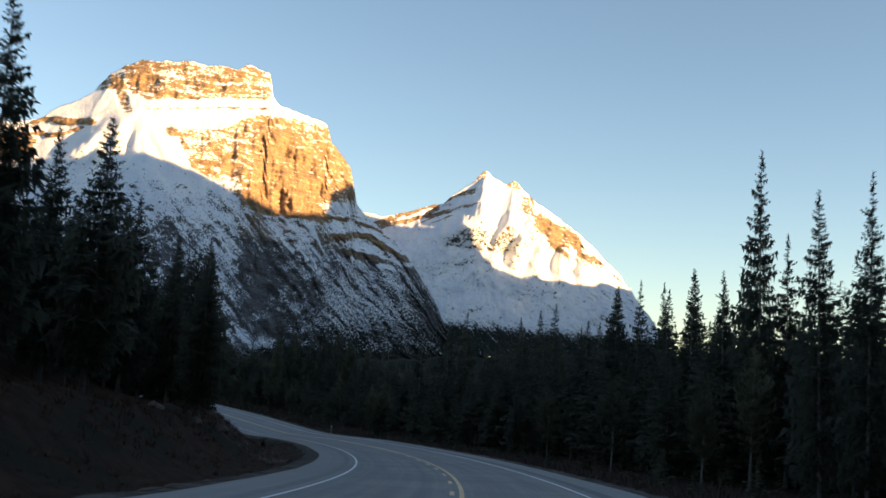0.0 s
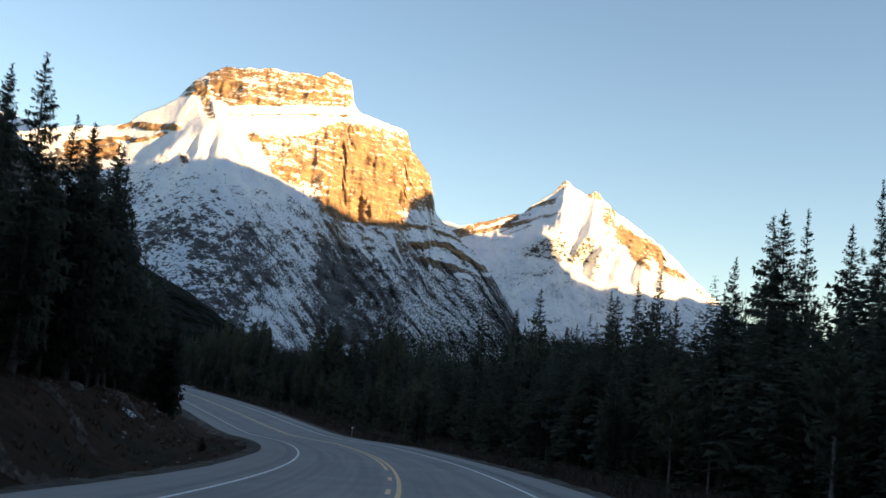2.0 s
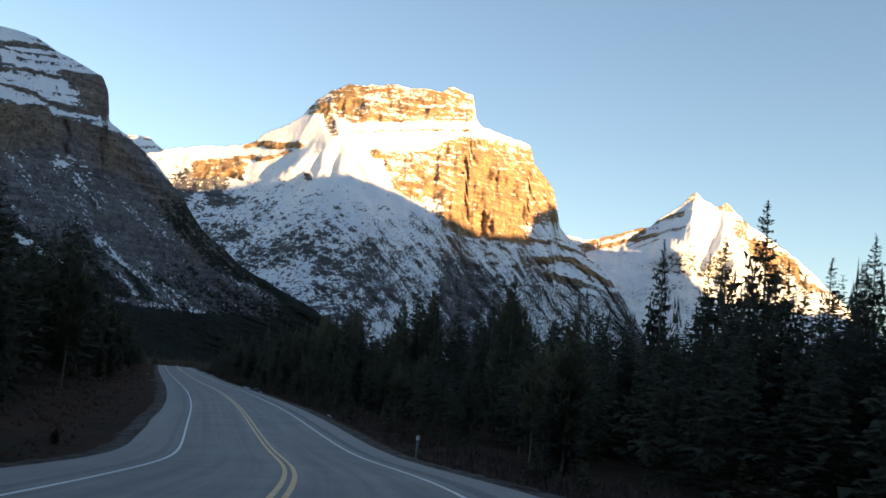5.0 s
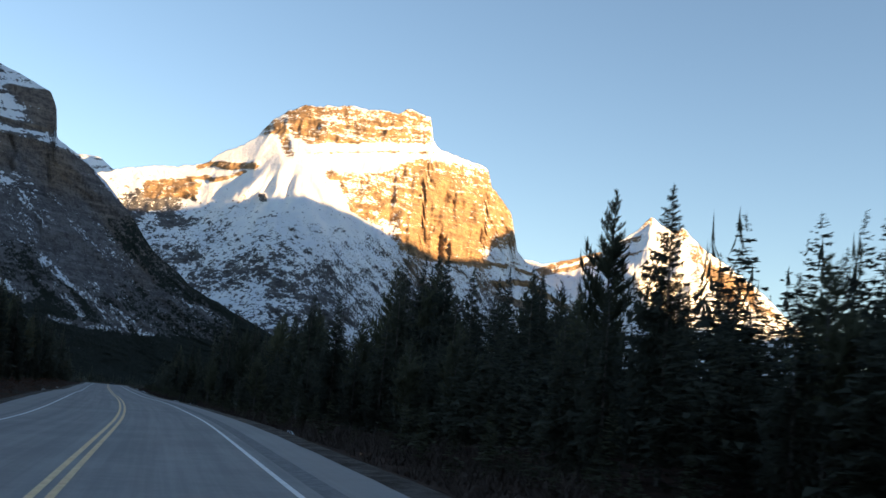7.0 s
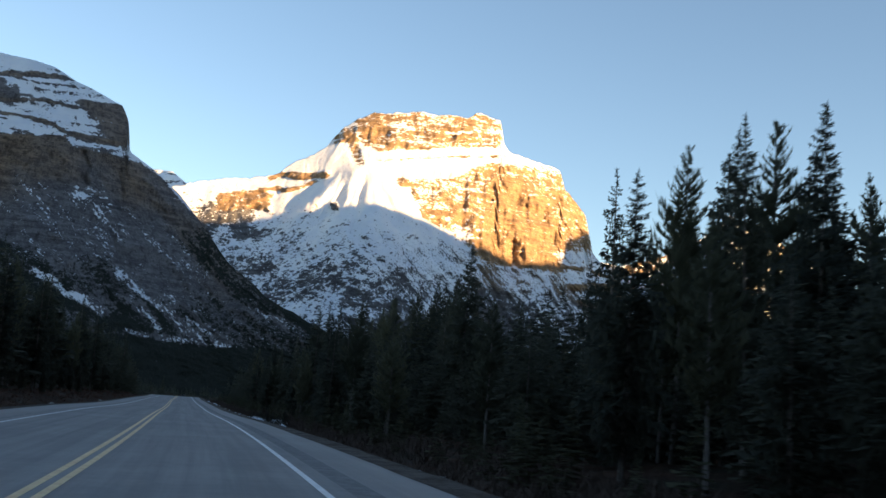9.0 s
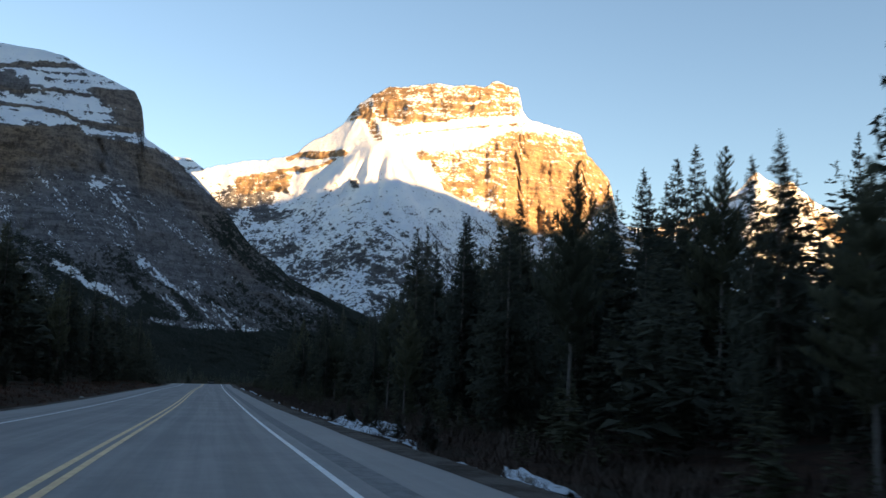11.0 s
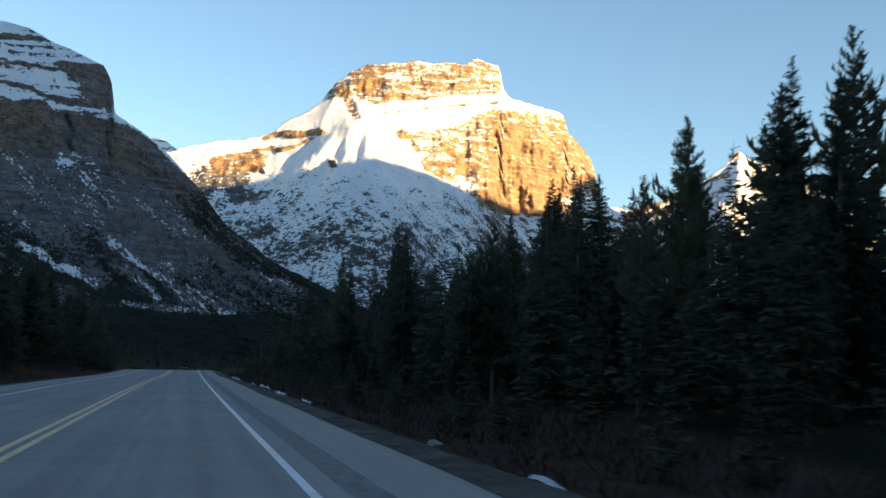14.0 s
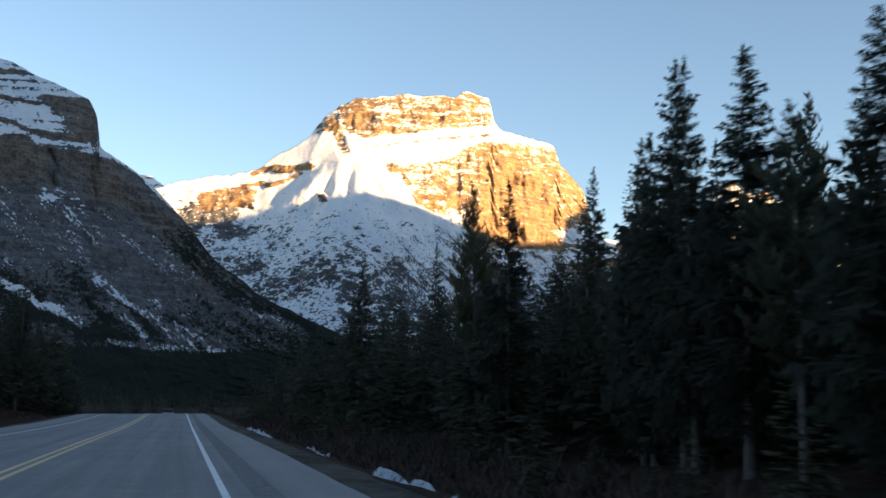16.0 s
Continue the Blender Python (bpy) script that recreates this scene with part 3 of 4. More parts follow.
LEFT_RIDGE = [(-1500, 700), (-900, 690), (-600, 660), (-448, 640), (-384, 636), (-320, 629), (-262, 600), (-205, 576), (-179, 564), (-164, 535), (-158, 500), (-154, 472), (-111, 446), (-53, 404), (7, 342), (68, 268), (150, 207), (304, 136), (430, 66), (510, 18), (600, -8)]
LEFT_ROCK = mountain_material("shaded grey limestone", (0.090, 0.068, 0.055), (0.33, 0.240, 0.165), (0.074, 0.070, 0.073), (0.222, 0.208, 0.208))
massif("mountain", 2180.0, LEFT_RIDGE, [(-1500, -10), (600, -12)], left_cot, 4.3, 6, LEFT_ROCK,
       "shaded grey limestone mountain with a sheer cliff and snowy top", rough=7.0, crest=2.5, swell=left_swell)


def peak_cot(X, Z, top):
    ny, nx = Z.shape
    n1 = fractal(271, nx, ny, nx / 22, ny / 22, 5, 0.6)
    n2 = fractal(291, nx, ny, nx / 60, ny / 60, 4, 0.55)
    rib = soft(X + 0.9 * (Z - 900) + 60 * n2 + 30 * n1, 2460, 2600) * soft(Z + 60 * n2, 480, 560)
    bands = band(Z + 0.45 * (2330 - X) + 8 * n1, 820, 8, 8) + band(Z + 0.35 * (2330 - X) + 8 * n1, 740, 6, 8)
    spine = np.interp(Z, [300, 488, 600, 758, 918], [1700, 1804, 2106, 2265, 2345])
    knobs = band(X + 12 * n1, 2515, 34, 14) * soft(Z, 832, 850) + band(X + 12 * n1, 2322, 20, 12) * soft(Z, 855, 880)
    strata = np.clip(layers(X, Z, 243, 34, -0.5) - 0.1 + 0.9 * n1, 0, 1) * soft(spine + 30 - X, 0, 40) * soft(X - spine, -380, -300) * soft(Z, 520, 600)
    rock = np.clip(np.clip(0.34 + 1.5 * n1, 0.05, 1) * rib + bands * soft(2330 - X, -20, 60) + 0.9 * strata + knobs, 0, 1)
    beds = layers(X, Z, 233, 30, 0.4)
    slope = 1.25 + 0.25 * n2
    stepped = np.clip(0.4 + 0.7 * np.clip(beds - 0.1 + 0.6 * n1, 0, 1), 0.2, 1.5)
    lines = band(layers(X, Z, 239, 55, -0.45) + 0.5 * n1, 0.8, 0.05, 0.12) * soft(2330 - X, -60, 60)
    crags = 0.7 * np.clip(n1 + 0.4 * n2 - 0.1, 0, 1) * soft(Z, 560, 700) * soft(X, 2330, 2420)
    return slope * (1 - rock) + stepped * rock, np.clip(rock * (0.80 + 0.3 * n1) + 0.16 * lines + crags + 0.05 + 0.08 * n1, 0, 1), 0.0 * X, 0.9 * soft(160 - Z, 0, 120), np.clip(rock + crags, 0, 1)


def peak_swell(X, Z, top):
    spine = np.interp(Z, [300, 488, 600, 758, 918], [1700, 1804, 2106, 2265, 2345])
    rib = np.interp(Z, [300, 480, 640, 860], [2700, 2640, 2540, 2470])
    away = spine - X + 25 * np.sin(Z / 31.0)
    left = 240 - 1.25 * np.sqrt(np.clip(away + 20, 0, 200) ** 2 + 900)
    right = 0.5 * np.clip(X - spine, 0, 700)
    return (left - right * 0.5 + 24 * np.exp(-(((X - rib) / 60) ** 2)) + 26 * np.sin((X - 0.2 * Z + 26 * np.sin(Z / 61.0)) / 23.0) * soft(X, 2360, 2460) * soft(800 - Z, 0, 120) * soft(Z, 360, 460)) * soft(top - Z, 0, 260)


PEAK_RIDGE = [(1350, 560), (1500, 590), (1640, 605), (1774, 600), (1880, 628), (1987, 664), (2060, 698), (2110, 712), (2150, 755), (2271, 836), (2300, 880), (2332, 912), (2345, 918), (2400, 880), (2462, 862), (2490, 868), (2520, 888), (2545, 880), (2587, 832), (2750, 748), (2850, 705), (2949, 650), (3018, 605), (3200, 480), (3500, 300), (3800, 150)]
PEAK_ROCK = mountain_material("snowy rock of the far peak", (0.145, 0.10, 0.068), (0.41, 0.28, 0.165))
massif("mountain", 3950.0, PEAK_RIDGE, [(1350, -60), (3800, -60)], peak_cot, 6.5, 7, PEAK_ROCK,
       "pointed snowy peak with a sunlit rocky ridge", rough=13.0, crest=6.0, swell=peak_swell, broad=130.0, push=0.985, gentle=0.5, flat=0.6, grown=(2345.0, 918.0, 0.85), moved=(-182.9, -5.7))


def plain_cot(X, Z, top):
    ny, nx = Z.shape
    beds = layers(X, Z, 333, 30)
    return 1.2 + 0.5 * fractal(371, nx, ny, nx / 20, ny / 20, 4) + 0.3 * beds, np.clip(0.35 - 0.8 * beds, 0, 1), 0.0 * X, 0.0 * X, 0.0 * X


massif("mountain", 4500.0, [(-700, 700), (-300, 880), (-196, 905), (-130, 904), (-72, 862), (-17, 850), (150, 780), (400, 600)], [(-700, 300), (400, 300)], plain_cot, 8.0, 8, LEFT_ROCK,
       "distant banded snowy shoulder behind the saddle", rough=8.0, crest=2.0, push=0.945)


def hill_cot(X, Z, top):
    ny, nx = Z.shape
    return 2.2 + 0.4 * fractal(471, nx, ny, nx / 20, ny / 20, 4), np.ones((ny, nx)), 0.0 * X, np.ones((ny, nx)), 0.0 * X


WOODED = mountain_material("wooded valley side", (0.10, 0.09, 0.08), (0.2, 0.17, 0.14))
massif("wooded_hill", 2300.0, [(900, 10), (1400, 60), (2000, 95), (2800, 110), (4200, 140)], [(900, -40), (4200, -40)], hill_cot, 14.0, 12, WOODED,
       "low dark wooded valley side beyond the forest", rough=10.0, crest=6.0)

RIDGE_ROCK = plain("rock of the shading ridge", (0.22, 0.21, 0.20), 0.95, 0.1, 0.3, 0.02)
# The ridge on the sunny side of the valley, which keeps the road and the lower slopes in the shade.
d = Vector((TO_SUN.x, TO_SUN.y)).normalized()
e = Vector((-d.y, d.x))
tan_el = math.tan(radians(SUN_EL))
RIDGE_AT = 1500.0
qs = np.linspace(-3500, 7000, 260)
shade = np.interp(qs, [-3500, 1300, 1700, 2300, 2480, 2620, 2760, 2830, 2900, 3050, 3250, 3400, 3500, 3640, 3720, 3770, 3830, 3890, 3960, 4030, 4120, 4190, 4270, 4400, 4550, 4700, 7000], [900, 820, 760, 625, 605, 608, 618, 598, 550, 470, 425, 455, 565, 620, 585, 500, 450, 435, 440, 570, 545, 420, 310, 265, 250, 240, 100])
crest = shade + (RIDGE_AT + 0.707 * 3400 - 60) * tan_el + 16 * fractal(401, 260, 2, 80, 1, 5, 0.65)[0]
rows_ = []
for run, drop in ((-950, 1.0), (-450, 0.5), (0, 0.0), (700, 0.5), (1800, 1.0)):
    rows_.append(np.stack([d.x * (RIDGE_AT + run) + e.x * qs, d.y * (RIDGE_AT + run) + e.y * qs, crest * (1 - drop) - 60 * drop], -1))
ridge = mesh_object("valley_ridge", 0.95 * np.concatenate(rows_), grid_faces(5, 260), RIDGE_ROCK, smooth=True)
tagged(ridge, "rocky ridge on the sunny side of the valley", "mountain", kind="structure")


# ---- trees ----
def trunk_mesh(h, r, rng, sides=7):
    v, f = [], []
    levels = 7
    bx, by = rng.uniform(-0.003, 0.003, 2) * h
    for k in range(levels):
        u = k / (levels - 1)
        rad = r * (1 - u) ** 0.8 + 0.012 + (0.35 * r if k == 0 else 0)
        for s in range(sides):
            a = 2 * math.pi * s / sides
            v.append((bx * u * u + rad * math.cos(a), by * u * u + rad * math.sin(a), u * h * 0.985 - (0.5 if k == 0 else 0)))
    for k in range(levels - 1):
        for s in range(sides):
            q = k * sides
            f.append((q + s, q + (s + 1) % sides, q + sides + (s + 1) % sides, q + sides + s))
    return v, f


def crown_mesh(h, rng, kind="spruce", dense=1.0, twigs=7, broad=1.0):
    """Whorls of branches, each a spine with many thin sprays of needles: spruce boughs droop, pine boughs sweep up and end in tufts."""
    tri = []
    spruce = kind == "spruce"
    base = h * (rng.uniform(0.05, 0.14) if spruce else rng.uniform(0.24, 0.36))
    fall = rng.uniform(0.24, 0.30) if spruce else rng.uniform(0.30, 0.38)
    most = h * (rng.uniform(0.145, 0.175) if spruce else rng.uniform(0.13, 0.16))
    z = base
    lop = rng.uniform(0, 6.28)
    while z < h * 0.985:
        u = (z - base) / (h - base)
        cone = min(fall * (h - z), most) * min(1.0, 0.55 + 3.0 * u)
        length = (cone + 0.010 * h) * (rng.uniform(0.82, 1.10) if spruce else rng.uniform(0.72, 1.12))
        if spruce:
            count = int((8 + 4 * (1 - u)) * dense + rng.uniform(0, 1))
            step = h * 0.0165 * (1 + 0.5 * (1 - u)) / dense ** 0.5
        else:
            count = int((5 + 3 * (1 - u)) * dense + rng.uniform(0, 2))
            step = h * 0.020 * rng.uniform(0.7, 1.5) / dense ** 0.5
        if broad > 1:
            step *= 1.2 - 0.5 * u
            count = max(count, 4)
        for b in range(count):
            if rng.random() < (0.05 if spruce else 0.12):
                continue
            a = rng.uniform(0, 6.283)
            L = length * rng.uniform(0.62, 1.12) * (1 + 0.15 * math.cos(a - lop))
            ca, sa = math.cos(a), math.sin(a)
            droop = (0.44 - 0.50 * u if spruce else 0.10 - 0.55 * u) + rng.uniform(-0.12, 0.12)
            rise = 0.22 if spruce else 0.42
            z0 = z + rng.uniform(-0.5, 0.5) * step

            def at(s, side=0.0, dz=0.0):
                r = L * s
                return (ca * r - sa * side, sa * r + ca * side, z0 - droop * r + rise * L * s * s + dz)

            thin = 0.03 * L + 0.02
            tri.append((at(0, -thin), at(0.1, thin), at(1.0)))
            wide = (L * (0.36 if spruce else 0.28) + 0.07) * (1 + (broad - 1) * (1 - u))
            half = 0.32 / twigs
            for k in range(twigs):
                s = (0.14 if spruce else 0.34) + (0.86 if spruce else 0.66) * (k + rng.uniform(0, 0.8)) / twigs
                w = wide * (1.15 - (0.7 if spruce else 0.35) * s) * rng.uniform(0.6, 1.25)
                for sg in (-1, 1):
                    tri.append((at(s - half), at(s + half, 0, 0.02 * L), at(s + 0.16, sg * w, rng.uniform(-0.20, 0.06) * L if spruce else rng.uniform(0.02, 0.26) * L)))
                lift = (-0.30 if spruce else 0.34) * (1 - 0.4 * (broad > 1))
                tri.append((at(s - half), at(s + half), at(s + rng.uniform(-0.04, 0.12), rng.uniform(-0.08, 0.08) * L, lift * L * rng.uniform(0.4, 1.2))))
        z += step
    for k in range(7):
        a = rng.uniform(0, 6.28)
        zz = h * (0.93 + 0.008 * k)
        rr = h * (0.010 if broad == 1 else 0.005) * (1.1 - k / 8)
        tri.append(((rr * 1.6 * math.cos(a), rr * 1.6 * math.sin(a), zz), (0.3 * rr * math.cos(a + 2), 0.3 * rr * math.sin(a + 2), zz), (0, 0, zz + h * 0.018)))
    v = np.array(tri).reshape(-1, 3)
    return v, np.arange(len(v)).reshape(-1, 3)


TREE_H = 12.0
stock = []


def make_tree(kind, seed, dense=1.0, twigs=7):
    rng = np.random.RandomState(seed)
    spruce = kind == "spruce"
    root = new("spruce_tree" if spruce else "pine_tree")
    v, f = trunk_mesh(TREE_H, 0.13 if spruce else 0.12, rng)
    mesh_object("trunk", v, f, BARK, root, True)
    v, f = crown_mesh(TREE_H, rng, kind, dense, twigs)
    mesh_object("crown", v, f, NEEDLES if spruce else PINE, root)
    tagged(root, "dark green spruce with a narrow ragged spire" if spruce else "dark pine with a bare trunk and open clumpy crown", "tree", "roadside trees")
    return root


def plant(x, y, h, kind="spruce", which=None, turn=None, slim=1.0, near=False):
    z = float(ground_z(np.array([x]), np.array([y]))[0])
    options = [i for i, (k, _, used) in enumerate(stock) if k == kind + (" near" if near else "")]
    i = options[(which if which is not None else random.randrange(99)) % len(options)]
    k, ob, used = stock[i]
    s = h / TREE_H
    m = pose(x, y, z - 0.05, random.uniform(-1.5, 1.5), random.uniform(-1.5, 1.5), random.uniform(0, 360) if turn is None else turn) @ Matrix.Diagonal((s * slim, s * slim, s, 1))
    if not used:
        ob.matrix_basis = m
        stock[i] = (k, ob, True)
        return ob
    c = copy_thing(ob, Matrix())
    c.matrix_basis = m
    return c


for q in range(5):
    stock.append(("spruce near", make_tree("spruce", 10 + q, 0.9, 4), False))
    stock.append(("spruce", make_tree("spruce", 20 + q, 0.82, 3), False))
for q in range(3):
    stock.append(("pine near", make_tree("pine", 40 + q, 1.1, 6), False))
    stock.append(("pine", make_tree("pine", 50 + q, 1.0, 3), False))


def way_point(s, offset):
    """A place beside the way: s in seconds along it."""
    x, y = (float(np.interp(s, clock, a)) for a in (way_x, way_y))
    h = radians(float(np.interp(s, clock, heading)))
    return x + math.cos(h) * offset, y - math.sin(h) * offset


# Places and heights of the trees that stand out, stretch by stretch.
STAND_A = [(-19.1, -199.3, 13), (-19.2, -197.2, 12.7), (-48.3, -189.9, 13), (-4.5, -180.3, 15), (-6.1, -179.8, 20), (-43.4, -178, 12.9), (-6.6, -177.2, 13.1), (-3.9, -173.4, 12.9), (-44.7, -173.1, 12.9), (-35.3, -166, 10.1), (2.2, -163.2, 15.8), (5, -162.5, 13.1), (4, -158.3, 13), (-38.3, -156.6, 13), (8.4, -156.2, 16.9), (7.4, -153.1, 16.1), (-30.9, -148.5, 13), (8.5, -145.1, 16), (5.6, -143.8, 13), (-32.5, -143.7, 13.2), (-34.3, -142.1, 12.9), (-29.7, -137.5, 13.2), (20.9, -136.1, 18.5), (-28.4, -136, 13.4), (17.4, -135.8, 19.2), (15.5, -134.8, 18.5), (-26.9, -129.8, 14.5), (13, -124.2, 12.8)]
STAND_B = [(15.6, -124, 12.9), (-33.3, -123.2, 18.1), (19.3, -117.5, 13.1), (31.3, -108.3, 17.1), (21.5, -105.7, 16), (-21.4, -102.2, 13.1), (29.7, -99.4, 20.1), (-18.9, -93.6, 12.7), (33.1, -90.3, 20.1), (32.2, -86.7, 19.2), (28.2, -86.3, 14.9), (24, -84.2, 12.9), (33, -78.7, 14.7), (31.3, -77.5, 14.8), (29.4, -68.5, 16.6), (33.1, -67.6, 19.9), (42.9, -65.8, 16.9), (26.4, -64.2, 16.4), (15.6, -61.3, 11.4), (41, -60.9, 16), (39.6, -47, 18.7), (20.5, -45.7, 14), (21, -41.3, 9.3), (27.6, -38.7, 11.3), (31.5, -35, 11.1), (32.4, -32.2, 12.1), (18.3, -30.2, 8.4), (21.1, -19.3, 11), (12.7, -16.8, 10.1), (28.5, -16.5, 13), (33.5, -14.9, 13)]
STAND_C = [(36.7, -14.6, 13.2), (18.4, -14.1, 13.2), (22.1, -12.6, 14.8), (23.2, -7.7, 15.3), (40.1, -6.4, 13.9), (19.7, -5.9, 14.2), (22.3, -5.4, 15.5), (36.1, -4.4, 14.4), (27.9, -3.7, 15.9), (34.4, -3.6, 15.7), (37.8, -0.4, 16), (25.3, 1.3, 16.4), (37, 1.9, 16.5), (32.4, 2.4, 15.7), (37.9, 6.3, 17.7), (27.8, 9.3, 16.8), (40.5, 10.2, 17.3), (38.9, 15.3, 18.9), (29.1, 24.1, 21.1), (18.2, 25, 13.7), (19.6, 36.5, 11), (12.5, 36.7, 10.8), (23.4, 40.5, 12.5), (11.3, 40.5, 8.6), (22.9, 45.7, 13.9), (23.8, 50.2, 15), (14.5, 52.4, 11), (12.7, 54.3, 11.3), (24.7, 54.4, 15.2), (16.3, 55.8, 12.4), (26.3, 59.1, 14.7)]
STAND_D = [(24.7, 59.8, 15.7), (14.5, 60, 12.1), (23.1, 62.7, 14.5), (26.7, 63.1, 15.5), (42.5, 63.8, 20.4), (15.3, 64.3, 10.5), (26.5, 68.5, 16.6), (18.8, 73, 12.4), (13.8, 73.1, 13.4), (29.3, 75.1, 15.9), (25.6, 78, 16), (12.8, 78.1, 8.7), (29.8, 79.1, 16.2), (15.5, 79.4, 14.6), (15.2, 81.4, 10.1), (16.5, 83.2, 11), (20.9, 88.4, 12.9), (31.1, 89.6, 19.1), (17.5, 91.6, 11.5), (25.9, 92.1, 16.8), (29.2, 93, 17.5), (17.6, 99.3, 11), (28.9, 103.9, 14.4), (28.6, 111.7, 17.2), (18.3, 112, 9.9), (22.6, 116, 13.6), (23.6, 118.6, 14.2), (29.6, 119, 16.3), (17.6, 121.6, 10.3), (19.5, 122.3, 11.5), (18.4, 124.5, 10.9)]
STAND_E = [(25.1, 127.9, 12.3), (40.3, 132.1, 18.4), (22.3, 134.3, 12.5), (13.4, 136.3, 9.5), (40.6, 137, 19.3), (25.3, 138.3, 15.6), (41.2, 139, 20.4), (18.8, 139.3, 9.4), (30.4, 141.5, 13.9), (22.4, 142.6, 11.8), (14.9, 143.9, 11.1), (28.4, 146.5, 16.8), (14.9, 146.7, 12.1), (30.7, 148.2, 16.3), (15.6, 148.7, 12.4), (45, 152.1, 17), (16.7, 153.1, 11.5), (22.1, 154.5, 10.7), (17.1, 154.8, 12), (13.3, 158.5, 11), (17.8, 160.5, 12), (33.2, 163.9, 18.1), (13.9, 164.8, 12.1), (25.4, 168.6, 13.7), (30.8, 170, 16.6), (26.8, 172.1, 13.3), (37.2, 174.5, 20.9), (33.1, 174.5, 16.3), (47.4, 176.1, 20.8), (33.4, 179.2, 19), (15.1, 201.6, 13.8)]
STAND_F = [(27.2, 227.7, 18.5), (-24.5, -112, 17), (-26, -114, 16), (-23.4, -108.5, 14), (-25.5, -119, 17), (-27.5, -121, 17.5), (-22.5, -105.5, 13), (-20.2, -97, 13), (-22, -95, 13.5), (-23.5, -98.5, 14), (-25, -104, 14), (-17.8, -98, 10.5), (-17.2, -94, 9), (-18.6, -89, 10), (-21, -88, 12), (-16.5, -91, 8), (24, 83.5, 16), (15.6, 75.5, 12.5), (21.2, 131.2, 13), (24.1, 130.5, 13.5), (24.1, 140.7, 13.8), (17, 99, 9.5), (20, 101, 11)]
random.seed(3)
for stand in (STAND_A, STAND_B, STAND_C, STAND_D, STAND_E, STAND_F):
    for x, y, h in stand:
        pine = y > -70 and random.random() < (0.3 if y > 20 else 0.15)
        narrow = 0.72 if y < -150 and x > -30 else 1.0
        plant(x, y, h, "pine" if pine else "spruce", slim=narrow * random.uniform(0.68, 0.98) * (12.5 / h) ** 0.3, near=abs(float(beside(np.array([x]), np.array([y]))[1][0])) < 26)
for k in range(100):
    s = random.uniform(0.8, 18.5)
    o = 11.5 + 14 * random.random() ** 1.3
    plant(*way_point(s, o), random.uniform(5.5, 8.5), "spruce" if random.random() < 0.6 else "pine", slim=random.uniform(0.9, 1.15))
for k in range(34):
    s = random.uniform(1.2, 5.6)
    plant(*way_point(s, -random.uniform(21.0, 26.0)), random.uniform(8.5, 11.5), "spruce", slim=random.uniform(0.75, 0.95), near=True)
for k in range(44):
    s = random.uniform(0.8, 6.2)
    plant(*way_point(s, -random.uniform(24.0, 36.0)), random.uniform(8.0, 11.5), "spruce", slim=random.uniform(0.8, 1.05))
for k in range(52):
    s = random.uniform(8.0, 24.5)
    plant(*way_point(s, -random.uniform(17.0, 22.0)), random.uniform(12.0, 17.0), "spruce" if random.random() < 0.7 else "pine", slim=random.uniform(0.75, 0.95))
for k in range(14):
    s = random.uniform(8.8, 16)
    plant(*way_point(s, -random.uniform(14.5, 17)), random.uniform(3.0, 6.0), "spruce", slim=random.uniform(1.0, 1.25))


def small_spruce(seed, levels, around):
    """One tree of a wood, 1 high, as thin drooping sprays."""
    rng = np.random.RandomState(seed)
    tri = []
    for k in range(levels):
        u = k / levels
        for b in range(around):
            a = rng.uniform(0, 6.28)
            L = 0.135 * ((1 - u) ** 0.9 + 0.04) * rng.uniform(0.5, 1.25)
            z0 = 0.07 + 0.91 * u + rng.uniform(0, 0.05)
            c, s = math.cos(a), math.sin(a)
            w = L * rng.uniform(0.15, 0.3)
            tri += [((0, 0, z0 + 0.035), (c * L - s * w, s * L + c * w, z0 - rng.uniform(0.02, 0.07)), (c * L * 0.8 + s * w, s * L * 0.8 - c * w, z0 - rng.uniform(0.02, 0.07)))]
    tri += [((0.008, 0, 0.9), (-0.008, 0.005, 0.9), (0, 0, 1.0)), ((0.02, 0, -0.05), (-0.02, 0.01, -0.05), (0, 0, 0.6))]
    return np.array(tri).reshape(-1, 3)


def woods(name, shapes, places, material, label, seed, slim=1.0):
    """A whole wood in one mesh, from a few tree shapes."""
    rng = np.random.RandomState(seed)
    out = []
    for n, (x, y, z, h) in enumerate(places):
        a = rng.uniform(0, 6.28)
        c, s = math.cos(a), math.sin(a)
        p = shapes[n % len(shapes)]
        k = h * rng.uniform(0.8, 1.15) * slim
        out.append(np.stack([(p[:, 0] * c - p[:, 1] * s) * k + x, (p[:, 0] * s + p[:, 1] * c) * k + y, p[:, 2] * h + z], -1))
    v = np.concatenate(out)
    ob = mesh_object(name, v, np.arange(len(v)).reshape(-1, 3), material)
    return tagged(ob, label, "forest", kind="stuff")


# The closed wood behind the trees that stand out: its edge, and the deeper rows.
def rows_of_wood(seed, stretches):
    rng = np.random.RandomState(seed)
    places = []
    for s0, s1, o0, o1, h0, h1, count in stretches:
        for k in range(count):
            x, y = way_point(rng.uniform(s0, s1), rng.uniform(o0, o1))
            places.append((x, y, float(ground_z(np.array([x]), np.array([y]))[0]) - 0.1, rng.uniform(h0, h1)))
    return places


